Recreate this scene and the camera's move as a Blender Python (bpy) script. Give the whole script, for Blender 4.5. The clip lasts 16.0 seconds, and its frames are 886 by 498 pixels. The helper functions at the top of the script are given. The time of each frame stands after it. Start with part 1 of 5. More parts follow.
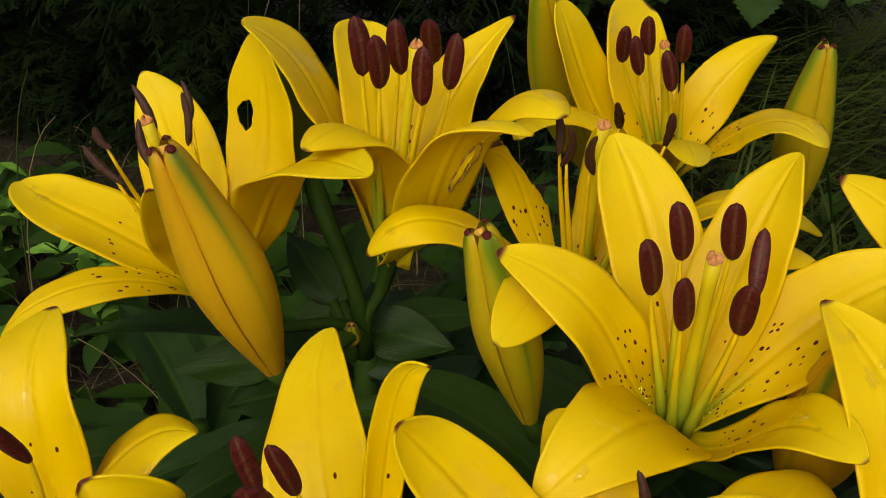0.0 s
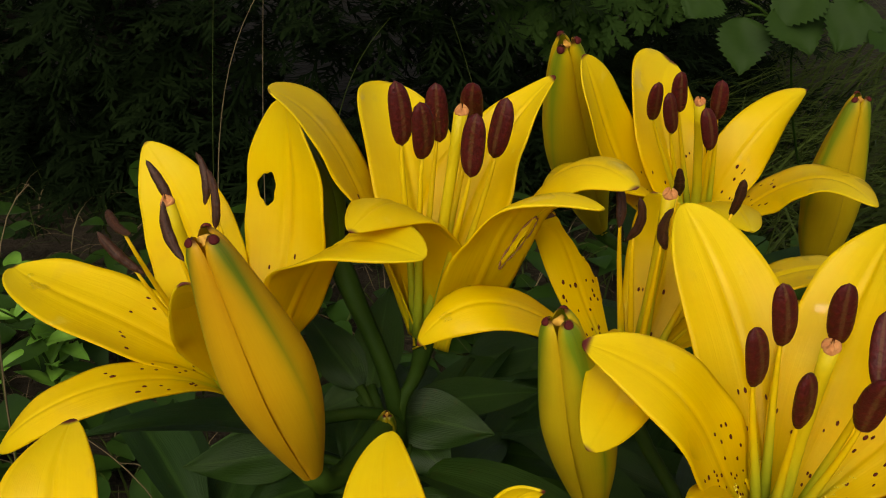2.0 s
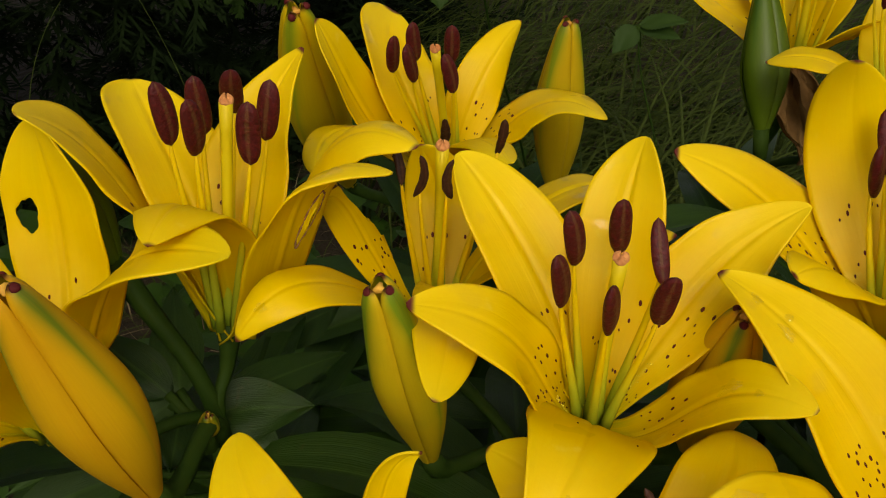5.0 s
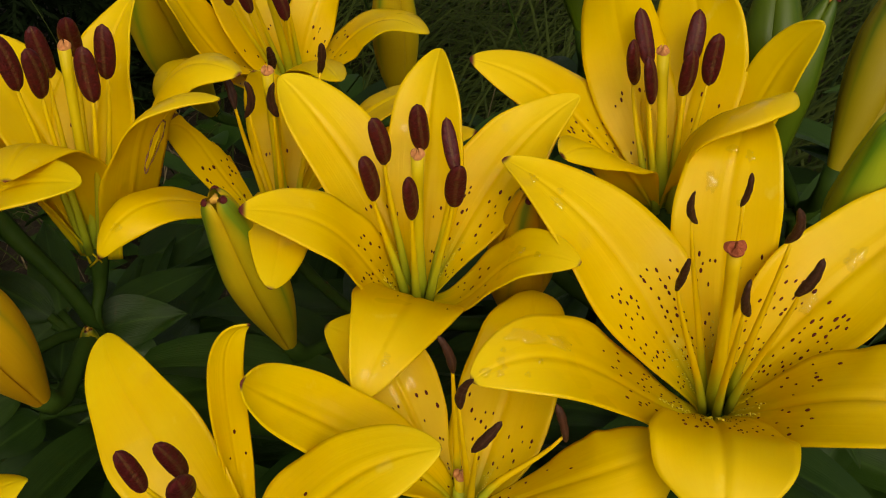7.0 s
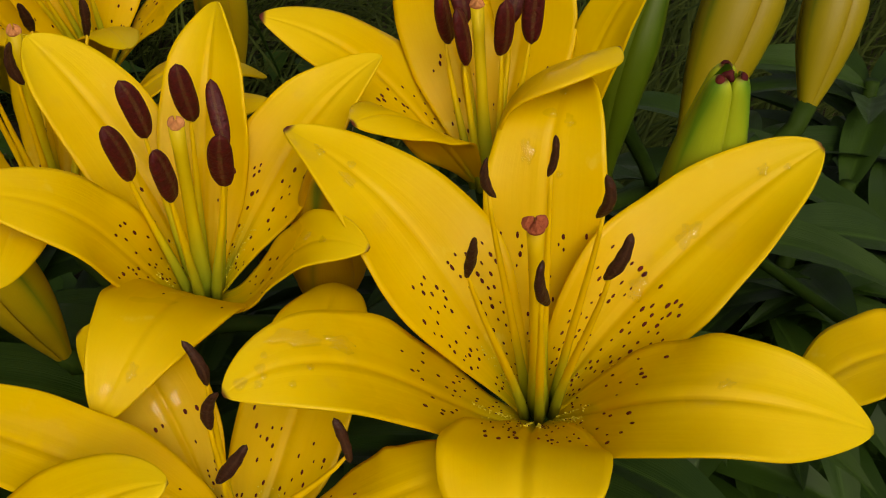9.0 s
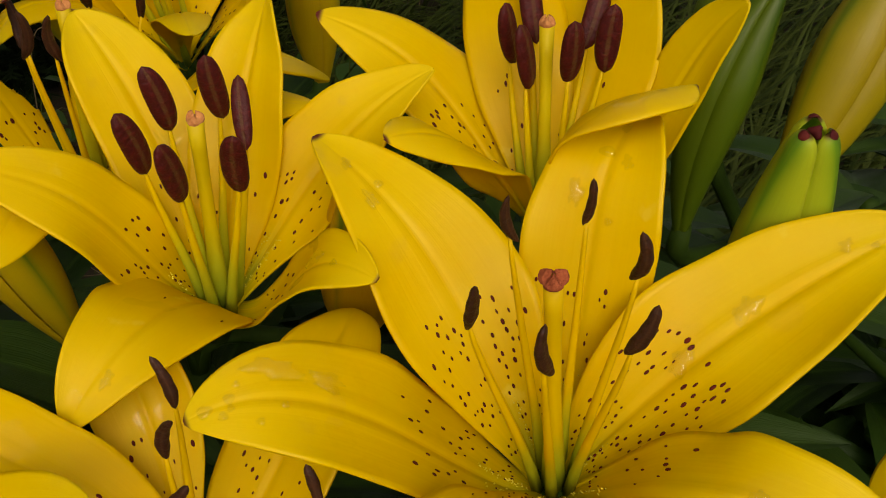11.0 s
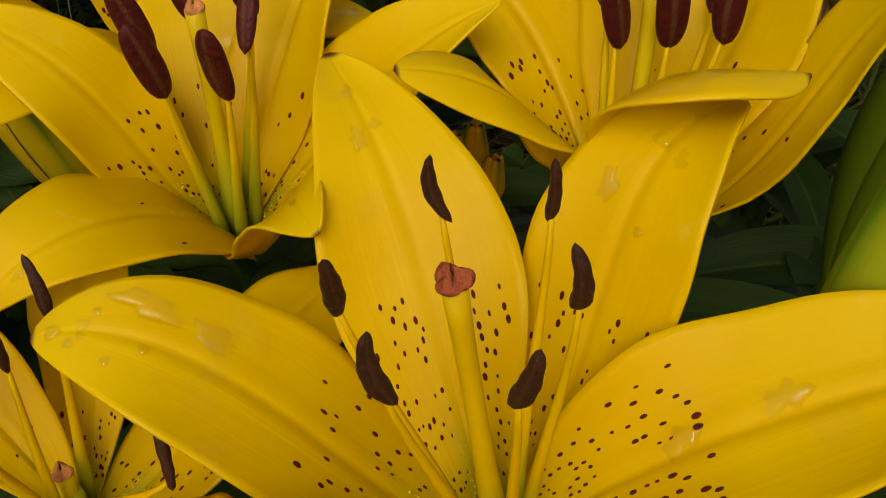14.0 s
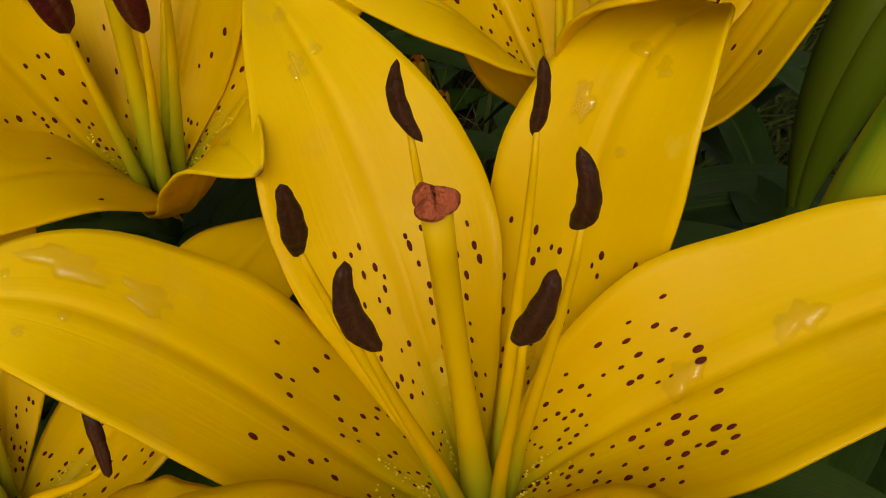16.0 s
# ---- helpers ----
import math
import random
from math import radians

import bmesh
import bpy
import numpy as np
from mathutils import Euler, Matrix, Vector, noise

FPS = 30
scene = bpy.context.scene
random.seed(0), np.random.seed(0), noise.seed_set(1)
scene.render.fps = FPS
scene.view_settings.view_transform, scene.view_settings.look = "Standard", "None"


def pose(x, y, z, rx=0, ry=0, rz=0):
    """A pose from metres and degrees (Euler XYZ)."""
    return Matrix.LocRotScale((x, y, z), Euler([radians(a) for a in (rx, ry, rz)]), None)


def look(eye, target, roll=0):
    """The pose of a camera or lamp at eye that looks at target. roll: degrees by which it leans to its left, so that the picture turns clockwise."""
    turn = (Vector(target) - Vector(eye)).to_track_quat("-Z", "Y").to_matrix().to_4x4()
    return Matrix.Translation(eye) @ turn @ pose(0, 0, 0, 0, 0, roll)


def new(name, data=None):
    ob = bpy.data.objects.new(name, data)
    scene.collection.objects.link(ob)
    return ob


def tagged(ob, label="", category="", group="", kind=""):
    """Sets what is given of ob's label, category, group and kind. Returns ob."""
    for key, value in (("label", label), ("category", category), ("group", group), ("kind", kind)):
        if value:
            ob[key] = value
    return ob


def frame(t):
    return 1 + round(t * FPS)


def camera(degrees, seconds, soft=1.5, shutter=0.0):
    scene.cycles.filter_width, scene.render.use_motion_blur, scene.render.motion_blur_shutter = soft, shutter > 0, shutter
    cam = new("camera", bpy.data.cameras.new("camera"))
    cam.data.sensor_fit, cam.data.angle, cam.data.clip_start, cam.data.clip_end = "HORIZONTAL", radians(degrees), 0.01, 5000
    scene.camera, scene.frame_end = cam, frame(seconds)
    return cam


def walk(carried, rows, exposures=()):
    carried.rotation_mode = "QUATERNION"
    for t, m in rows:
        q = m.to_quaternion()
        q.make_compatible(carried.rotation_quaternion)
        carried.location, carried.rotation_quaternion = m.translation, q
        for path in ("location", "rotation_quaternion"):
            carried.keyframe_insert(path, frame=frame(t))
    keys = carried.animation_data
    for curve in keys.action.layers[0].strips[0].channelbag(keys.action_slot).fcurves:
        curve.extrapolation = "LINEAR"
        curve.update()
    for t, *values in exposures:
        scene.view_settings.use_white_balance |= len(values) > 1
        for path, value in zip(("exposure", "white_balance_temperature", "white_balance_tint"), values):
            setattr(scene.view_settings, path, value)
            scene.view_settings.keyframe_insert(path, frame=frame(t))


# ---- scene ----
cam = camera(50.0, 16.0, soft=1.1)
PATH = [
    (0, (0.05080, 0.05656, 0.61377), (0.05619, 0.39798, 0.40544), 0.54),
    (0.5, (0.04113, 0.06064, 0.61373), (0.04177, 0.40510, 0.41039), 0.66),
    (1, (0.03407, 0.06617, 0.61353), (0.03675, 0.41304, 0.41433), 1.00),
    (1.5, (0.02434, 0.07553, 0.61331), (0.04439, 0.42396, 0.41788), 1.58),
    (2, (0.02466, 0.08273, 0.61064), (0.05297, 0.43204, 0.41782), 0.79),
    (2.5, (0.01944, 0.09029, 0.60749), (0.05538, 0.43809, 0.41320), 0.89),
    (3, (0.02011, 0.09376, 0.60819), (0.06066, 0.44080, 0.41347), 0.58),
    (3.5, (0.01940, 0.10803, 0.60772), (0.08213, 0.45098, 0.41164), 0.31),
    (4, (0.01605, 0.11220, 0.60786), (0.10783, 0.44580, 0.40715), 0.67),
    (4.5, (0.01077, 0.10580, 0.61370), (0.12822, 0.42843, 0.40848), -0.67),
    (4.7, (0.00732, 0.09784, 0.61565), (0.13526, 0.41494, 0.40810), -0.85),
    (6.8, (0.00519, 0.04389, 0.63775), (0.16225, 0.32121, 0.39603), -2.90),
    (7, (0.01031, 0.04425, 0.63532), (0.17088, 0.31908, 0.39306), -3.31),
    (7.5, (0.02769, 0.04737, 0.62546), (0.19767, 0.31783, 0.38471), -3.99),
    (8, (0.03792, 0.04872, 0.62154), (0.21893, 0.30973, 0.37842), -2.71),
    (8.5, (0.04612, 0.04947, 0.61504), (0.23424, 0.30366, 0.37010), -1.07),
    (11, (0.07827, 0.05671, 0.60019), (0.22657, 0.34060, 0.36058), 0.74),
    (11.5, (0.09622, 0.05964, 0.59713), (0.21103, 0.35586, 0.35408), 1.13),
    (12, (0.11163, 0.05952, 0.59373), (0.19738, 0.36600, 0.35141), 0.68),
    (12.5, (0.12547, 0.05951, 0.59235), (0.18537, 0.36984, 0.34718), 1.46),
    (13, (0.13338, 0.05782, 0.58800), (0.16980, 0.37375, 0.34539), 0.70),
    (13.5, (0.13591, 0.06053, 0.58202), (0.16533, 0.37485, 0.33638), 0.35),
    (14, (0.13974, 0.07011, 0.57705), (0.16976, 0.38162, 0.32794), 0.79),
    (14.5, (0.13927, 0.07369, 0.56950), (0.17552, 0.38121, 0.31627), 1.15),
    (15, (0.13980, 0.07705, 0.56491), (0.17996, 0.38258, 0.30988), 1.02),
    (15.5, (0.13650, 0.07821, 0.56265), (0.18596, 0.38080, 0.30575), 1.40),
    (16, (0.13417, 0.08003, 0.56234), (0.19877, 0.38024, 0.30601), 1.73),
]
walk(cam, [(t, look(eye, target, roll)) for t, eye, target, roll in PATH], [(0.0, 0.14, 6900, 8), (4.5, 0.06, 7150, 11), (7.0, -0.03, 7300, 12), (8.5, -0.13, 7450, 15), (11.0, -0.13, 7550, 15), (16.0, -0.28, 7700, 20)])
# ---- world, sun ----
world = bpy.data.worlds.new("sky")
scene.world = world
world.use_nodes = True
wn = world.node_tree
bg = wn.nodes["Background"]
sky = wn.nodes.new("ShaderNodeTexSky")
sky.sky_type = "NISHITA"
sky.sun_disc = False
sky.sun_elevation, sky.sun_rotation = radians(43), radians(200)
sky.dust_density, sky.air_density = 4.0, 1.0
cloud = wn.nodes.new("ShaderNodeHueSaturation")
cloud.inputs["Saturation"].default_value = 0.45  # thin cloud takes most of the blue
wn.links.new(sky.outputs[0], cloud.inputs["Color"])
wn.links.new(cloud.outputs[0], bg.inputs[0])
bg.inputs[1].default_value = 0.12
sun = new("sun", bpy.data.lights.new("sun", "SUN"))
sun.data.energy, sun.data.angle, sun.data.color = 1.45, radians(35), (1.0, 0.95, 0.86)
sun.matrix_world = look((-0.7, -1.9, 2.6), (0.1, 0.3, 0.4))


# ---- materials ----
def mat(name, rough=0.5, spec=0.5):
    m = bpy.data.materials.new(name)
    m.use_nodes = True
    b = m.node_tree.nodes["Principled BSDF"]
    b.inputs["Roughness"].default_value = rough
    b.inputs["Specular IOR Level"].default_value = spec
    return m, m.node_tree, b


def node(nt, kind, **values):
    n = nt.nodes.new(kind)
    for k, v in values.items():
        key = int(k[1:]) if k[0] == "i" and k[1:].isdigit() else k
        n.inputs[key].default_value = v
    return n


def ramp(nt, src, stops):
    r = nt.nodes.new("ShaderNodeValToRGB")
    el = r.color_ramp.elements
    while len(el) < len(stops):
        el.new(0.5)
    for e, (p, c) in zip(el, stops):
        e.position, e.color = p, (*c, 1)
    nt.links.new(src, r.inputs[0])
    return r.outputs[0]


def mixc(nt, fac, a, b, mode="MIX"):
    m = nt.nodes.new("ShaderNodeMix")
    m.data_type, m.blend_type = "RGBA", mode
    for sock, v in ((m.inputs[0], fac), (m.inputs[6], a), (m.inputs[7], b)):
        if isinstance(v, (int, float)):
            sock.default_value = v
        elif isinstance(v, tuple):
            sock.default_value = (*v, 1)
        else:
            nt.links.new(v, sock)
    return m.outputs[2]


def math_node(nt, op, a, b=0.0, c=0.0):
    m = nt.nodes.new("ShaderNodeMath")
    m.operation = op
    for sock, v in zip(m.inputs, (a, b, c)):
        if isinstance(v, (int, float)):
            sock.default_value = v
        else:
            nt.links.new(v, sock)
    return m.outputs[0]


def noise_tex(nt, scale, detail=3.0, vec=None, stretch=None):
    n = node(nt, "ShaderNodeTexNoise", Scale=scale, Detail=detail)
    if vec is None:
        vec = nt.nodes.new("ShaderNodeTexCoord").outputs["Object"]
    if stretch:
        mp = nt.nodes.new("ShaderNodeMapping")
        mp.inputs["Scale"].default_value = stretch
        nt.links.new(vec, mp.inputs[0])
        vec = mp.outputs[0]
    nt.links.new(vec, n.inputs["Vector"])
    return n.outputs[0]


def bump(nt, b, height, strength, dist):
    n = node(nt, "ShaderNodeBump", Strength=strength, Distance=dist)
    nt.links.new(height, n.inputs["Height"])
    nt.links.new(n.outputs[0], b.inputs["Normal"])


def translucent(nt, b, color, amount):
    t = nt.nodes.new("ShaderNodeBsdfTranslucent")
    mx = nt.nodes.new("ShaderNodeMixShader")
    mx.inputs[0].default_value = amount
    nt.links.new(color, t.inputs[0])
    nt.links.new(b.outputs[0], mx.inputs[1])
    nt.links.new(t.outputs[0], mx.inputs[2])
    nt.links.new(mx.outputs[0], nt.nodes["Material Output"].inputs[0])


def uv_xy(nt):
    s = nt.nodes.new("ShaderNodeSeparateXYZ")
    nt.links.new(nt.nodes.new("ShaderNodeTexCoord").outputs["UV"], s.inputs[0])
    return s.outputs[0], s.outputs[1]


def tepal_material():
    m, nt, b = mat("yellow tepal", 0.44, 0.20)
    across, along = uv_xy(nt)
    uvv = nt.nodes.new("ShaderNodeTexCoord").outputs["UV"]
    rnd = nt.nodes.new("ShaderNodeObjectInfo").outputs["Random"]
    base = ramp(nt, along, [(0.0, (0.13, 0.27, 0.012)), (0.09, (0.36, 0.43, 0.012)), (0.18, (0.72, 0.52, 0.006)), (0.34, (0.79, 0.53, 0.004)), (0.64, (0.84, 0.61, 0.004)), (1.0, (0.86, 0.68, 0.012))])
    # fine parallel veins and broad streaks, both running lengthwise
    streak = noise_tex(nt, 4.0, 3.0, uvv, (6.0, 0.4, 1.0))
    vein = noise_tex(nt, 5.0, 3.0, uvv, (11.0, 0.45, 1.0))
    fade = math_node(nt, "SUBTRACT", 1.0, math_node(nt, "POWER", along, 3.0))
    col = mixc(nt, math_node(nt, "MULTIPLY", fade, ramp(nt, streak, [(0.3, (0, 0, 0)), (0.8, (1, 1, 1))])), base, (0.84, 0.585, 0.003))
    col = mixc(nt, math_node(nt, "MULTIPLY", ramp(nt, vein, [(0.45, (0, 0, 0)), (0.75, (1, 1, 1))]), 0.28), col, (0.79, 0.53, 0.003))
    off = math_node(nt, "ABSOLUTE", math_node(nt, "SUBTRACT", across, 0.5))
    # deeper orange line along the midrib, paler shoulders beside it
    line = math_node(nt, "MULTIPLY", ramp(nt, off, [(0.006, (1, 1, 1)), (0.022, (0, 0, 0))]), fade)
    col = mixc(nt, math_node(nt, "MULTIPLY", line, 0.40), col, (0.72, 0.42, 0.003))
    # green nectar furrow at the foot of the midrib
    furrow = math_node(nt, "MULTIPLY", ramp(nt, off, [(0.03, (1, 1, 1)), (0.20, (0, 0, 0))]), ramp(nt, along, [(0.10, (1, 1, 1)), (0.30, (0, 0, 0))]))
    col = mixc(nt, math_node(nt, "MULTIPLY", furrow, 0.75), col, (0.16, 0.28, 0.02))
    # soft orange clouding over the inner two thirds
    cloud = math_node(nt, "MULTIPLY", ramp(nt, noise_tex(nt, 42.0, 2.0), [(0.38, (0, 0, 0)), (0.66, (1, 1, 1))]), fade)
    col = mixc(nt, math_node(nt, "MULTIPLY", cloud, 0.42), col, (0.80, 0.495, 0.003))
    blot = noise_tex(nt, 55.0, 3.0)
    col = mixc(nt, math_node(nt, "MULTIPLY", ramp(nt, blot, [(0.45, (0, 0, 0)), (0.72, (1, 1, 1))]), 0.45), col, (0.90, 0.70, 0.016))
    col = mixc(nt, math_node(nt, "MULTIPLY", rnd, 0.3), col, (0.84, 0.585, 0.003))
    # withered purple tip on most of the tepals
    nip = math_node(nt, "ADD", along, math_node(nt, "MULTIPLY", math_node(nt, "SUBTRACT", rnd, 0.85), 0.022))
    col = mixc(nt, ramp(nt, nip, [(0.980, (0, 0, 0)), (0.990, (1, 1, 1))]), col, (0.14, 0.025, 0.02))
    # pale scuffs left by rain
    scuff = ramp(nt, noise_tex(nt, 130.0, 5.0, None, (1.0, 1.0, 0.5)), [(0.67, (0, 0, 0)), (0.73, (1, 1, 1))])
    col = mixc(nt, math_node(nt, "MULTIPLY", scuff, 0.35), col, (0.92, 0.76, 0.08))
    nt.links.new(col, b.inputs["Base Color"])
    # thin films of rain water on the outer half
    film = math_node(nt, "MULTIPLY", ramp(nt, noise_tex(nt, 85.0, 1.5), [(0.635, (0, 0, 0)), (0.65, (1, 1, 1))]), ramp(nt, along, [(0.40, (0, 0, 0)), (0.55, (1, 1, 1))]))
    nt.links.new(math_node(nt, "MULTIPLY", film, 0.9), b.inputs["Coat Weight"])
    b.inputs["Coat Roughness"].default_value = 0.06
    b.inputs["Coat IOR"].default_value = 1.33
    rough = ramp(nt, noise_tex(nt, 45.0, 3.0), [(0.35, (0.36, 0.36, 0.36)), (0.65, (0.54, 0.54, 0.54))])
    nt.links.new(rough, b.inputs["Roughness"])
    h = math_node(nt, "ADD", math_node(nt, "MULTIPLY", fade, noise_tex(nt, 3.0, 2.0, uvv, (6.0, 0.5, 1.0))), math_node(nt, "MULTIPLY", noise_tex(nt, 900.0, 2.0), 0.25))
    h = math_node(nt, "ADD", h, math_node(nt, "MULTIPLY", vein, 0.30))
    bump(nt, b, h, 0.28, 0.0005)
    warm = mixc(nt, 1.0, col, (1.0, 0.90, 0.3), "MULTIPLY")
    translucent(nt, b, warm, 0.36)
    return m


def plain_material(name, c1, c2, scale, rough, spec=0.4, relief=0.3, dist=0.0004, trans=0.0, stretch=None, island=False):
    m, nt, b = mat(name, rough, spec)
    n = noise_tex(nt, scale, 4.0, None, stretch)
    big = noise_tex(nt, scale * 0.17, 2.0)
    rnd = nt.nodes.new("ShaderNodeNewGeometry").outputs["Random Per Island"] if island else nt.nodes.new("ShaderNodeObjectInfo").outputs["Random"]
    f = math_node(nt, "ADD", math_node(nt, "MULTIPLY", n, 0.55), math_node(nt, "ADD", math_node(nt, "MULTIPLY", big, 0.35), math_node(nt, "MULTIPLY", rnd, 0.5 if island else 0.2)))
    col = mixc(nt, ramp(nt, f, [(0.35, (0, 0, 0)), (0.75, (1, 1, 1))]), c1, c2)
    nt.links.new(col, b.inputs["Base Color"])
    if relief:
        bump(nt, b, n, relief, dist)
    if trans:
        translucent(nt, b, col, trans)
    return m


def bud_material(name, body, seam, amount):
    m, nt, b = mat(name, 0.42, 0.28)
    across, along = uv_xy(nt)
    # a green line along the keel of each outer tepal that spreads and darkens at the tip
    mid = math_node(nt, "SUBTRACT", 1.0, math_node(nt, "ABSOLUTE", math_node(nt, "SUBTRACT", math_node(nt, "MULTIPLY", across, 2.0), 1.05)))
    wob = noise_tex(nt, 70.0, 3.0)
    line = math_node(nt, "MULTIPLY", math_node(nt, "POWER", mid, 9.0), math_node(nt, "ADD", 0.12, math_node(nt, "MULTIPLY", math_node(nt, "POWER", along, 1.6), 0.75)))
    spread = math_node(nt, "MULTIPLY", math_node(nt, "POWER", along, 6.0), math_node(nt, "POWER", mid, 1.6))
    f = math_node(nt, "ADD", math_node(nt, "ADD", line, math_node(nt, "MULTIPLY", spread, 0.9)), math_node(nt, "MULTIPLY", wob, 0.25))
    f = math_node(nt, "MULTIPLY", f, amount)
    flush = ramp(nt, noise_tex(nt, 28.0, 2.0), [(0.35, (0, 0, 0)), (0.7, (1, 1, 1))])
    rim = math_node(nt, "MULTIPLY", math_node(nt, "SUBTRACT", 1.0, mid), 0.35)
    skin = mixc(nt, math_node(nt, "ADD", rim, math_node(nt, "MULTIPLY", flush, 0.4)), body, (body[0] * 0.97, body[1] * 0.74, body[2]))
    col = mixc(nt, ramp(nt, f, [(0.2, (0, 0, 0)), (0.85, (1, 1, 1))]), skin, seam)
    deep = math_node(nt, "MULTIPLY", math_node(nt, "POWER", along, 8.0), math_node(nt, "POWER", mid, 3.0))
    col = mixc(nt, math_node(nt, "MULTIPLY", deep, 0.95), col, (seam[0] * 0.35, seam[1] * 0.5, seam[2] * 0.8))
    # purple tip of each tepal
    purple = math_node(nt, "ADD", along, math_node(nt, "MULTIPLY", wob, 0.012))
    col = mixc(nt, ramp(nt, purple, [(0.990, (0, 0, 0)), (1.0, (1, 1, 1))]), col, (0.07, 0.010, 0.012))
    veins = noise_tex(nt, 12.0, 3.0, nt.nodes.new("ShaderNodeTexCoord").outputs["UV"], (5.0, 0.5, 1.0))
    col = mixc(nt, math_node(nt, "MULTIPLY", veins, 0.35), col, (body[0] * 0.7, body[1] * 0.55, body[2]))
    nt.links.new(col, b.inputs["Base Color"])
    bump(nt, b, veins, 0.12, 0.0006)
    translucent(nt, b, col, 0.22)
    return m


def leaf_material(name, c1, c2, rough, spec):
    """A waxy strap leaf with parallel veins and a paler midrib."""
    m, nt, b = mat(name, rough, spec)
    across = uv_xy(nt)[0]
    uvv = nt.nodes.new("ShaderNodeTexCoord").outputs["UV"]
    rnd = nt.nodes.new("ShaderNodeObjectInfo").outputs["Random"]
    vein = noise_tex(nt, 5.0, 2.0, uvv, (14.0, 0.3, 1.0))
    blot = noise_tex(nt, 70.0, 4.0)
    f = math_node(nt, "ADD", math_node(nt, "MULTIPLY", vein, 0.5), math_node(nt, "ADD", math_node(nt, "MULTIPLY", blot, 0.35), math_node(nt, "MULTIPLY", rnd, 0.35)))
    col = mixc(nt, ramp(nt, f, [(0.35, (0, 0, 0)), (0.8, (1, 1, 1))]), c1, c2)
    off = math_node(nt, "ABSOLUTE", math_node(nt, "SUBTRACT", across, 0.5))
    col = mixc(nt, math_node(nt, "MULTIPLY", ramp(nt, off, [(0.012, (1, 1, 1)), (0.045, (0, 0, 0))]), 0.5), col, (c2[0] * 1.6, c2[1] * 1.5, c2[2] * 2.0))
    spot = ramp(nt, noise_tex(nt, 160.0, 3.0), [(0.70, (0, 0, 0)), (0.76, (1, 1, 1))])
    col = mixc(nt, math_node(nt, "MULTIPLY", spot, 0.4), col, (0.06, 0.045, 0.01))
    nt.links.new(col, b.inputs["Base Color"])
    nt.links.new(ramp(nt, blot, [(0.3, (rough - 0.1,) * 3), (0.7, (rough + 0.15,) * 3)]), b.inputs["Roughness"])
    bump(nt, b, math_node(nt, "ADD", vein, math_node(nt, "MULTIPLY", blot, 0.3)), 0.3, 0.0008)
    translucent(nt, b, col, 0.15)
    return m


def anther_material(name, body, groove, amount):
    m, nt, b = mat(name, 0.55, 0.22)
    across = uv_xy(nt)[0]
    d = math_node(nt, "ABSOLUTE", math_node(nt, "SUBTRACT", across, 0.5))
    n = noise_tex(nt, 900.0, 4.0)
    f = math_node(nt, "ADD", d, math_node(nt, "MULTIPLY", math_node(nt, "SUBTRACT", n, 0.5), 0.02))
    col = mixc(nt, ramp(nt, f, [(0.018, (amount,) * 3), (0.040, (0, 0, 0))]), body, groove)
    col = mixc(nt, ramp(nt, n, [(0.42, (0, 0, 0)), (0.72, (1.1 - amount,) * 3)]), col, (body[0] * 2.0, body[1] * 1.6, body[2] * 1.5))
    nt.links.new(col, b.inputs["Base Color"])
    bump(nt, b, math_node(nt, "ADD", n, math_node(nt, "MULTIPLY", noise_tex(nt, 160.0, 2.0), 1.5)), 0.7, 0.0006)
    return m


def stamen_material(name, tone, green):
    """Green at the foot, yellow above."""
    m, nt, b = mat(name, 0.5, 0.25)
    along = uv_xy(nt)[1]
    col = ramp(nt, along, [(0.0, (0.18, 0.32, 0.02)), (green * 0.5, (0.48, 0.53, 0.022)), (green, tone), (1.0, (tone[0] * 1.03, tone[1] * 0.98, tone[2]))])
    col = mixc(nt, math_node(nt, "MULTIPLY", noise_tex(nt, 300.0, 3.0), 0.3), col, (tone[0] * 0.9, tone[1] * 0.85, tone[2]))
    nt.links.new(col, b.inputs["Base Color"])
    bump(nt, b, noise_tex(nt, 500.0, 2.0), 0.2, 0.0004)
    translucent(nt, b, col, 0.3)
    return m


M_TEPAL = tepal_material()
M_SPOT = plain_material("maroon spot", (0.060, 0.006, 0.004), (0.10, 0.010, 0.005), 500, 0.6, 0.12)
M_PAPILLA = plain_material("pale papillae", (0.66, 0.54, 0.02), (0.80, 0.68, 0.07), 700, 0.7, 0.2)
M_ANTHER = anther_material("closed maroon anther", (0.050, 0.0042, 0.0036), (0.12, 0.064, 0.018), 0.5)
M_DRY = anther_material("shrivelled brown anther", (0.030, 0.0105, 0.0042), (0.085, 0.036, 0.013), 0.45)
M_FILAMENT = stamen_material("green footed filament", (0.82, 0.61, 0.007), 0.62)
M_FILAMENT_AGED = stamen_material("orange yellow filament", (0.82, 0.575, 0.006), 0.36)
M_STYLE = stamen_material("green yellow style", (0.73, 0.59, 0.010), 0.5)
M_STYLE_AGED = stamen_material("orange yellow style", (0.77, 0.56, 0.008), 0.34)
M_STIGMA = plain_material("brick red stigma", (0.20, 0.035, 0.014), (0.38, 0.10, 0.04), 900, 0.9, 0.08, relief=1.0, dist=0.0012)
M_STIGMA_FRESH = plain_material("orange stigma", (0.42, 0.13, 0.04), (0.62, 0.30, 0.10), 900, 0.8, 0.15, relief=0.8, dist=0.0008)
M_WATER = mat("rain water", 0.02, 0.5)[0]
M_WATER.node_tree.nodes["Principled BSDF"].inputs["Transmission Weight"].default_value = 1.0
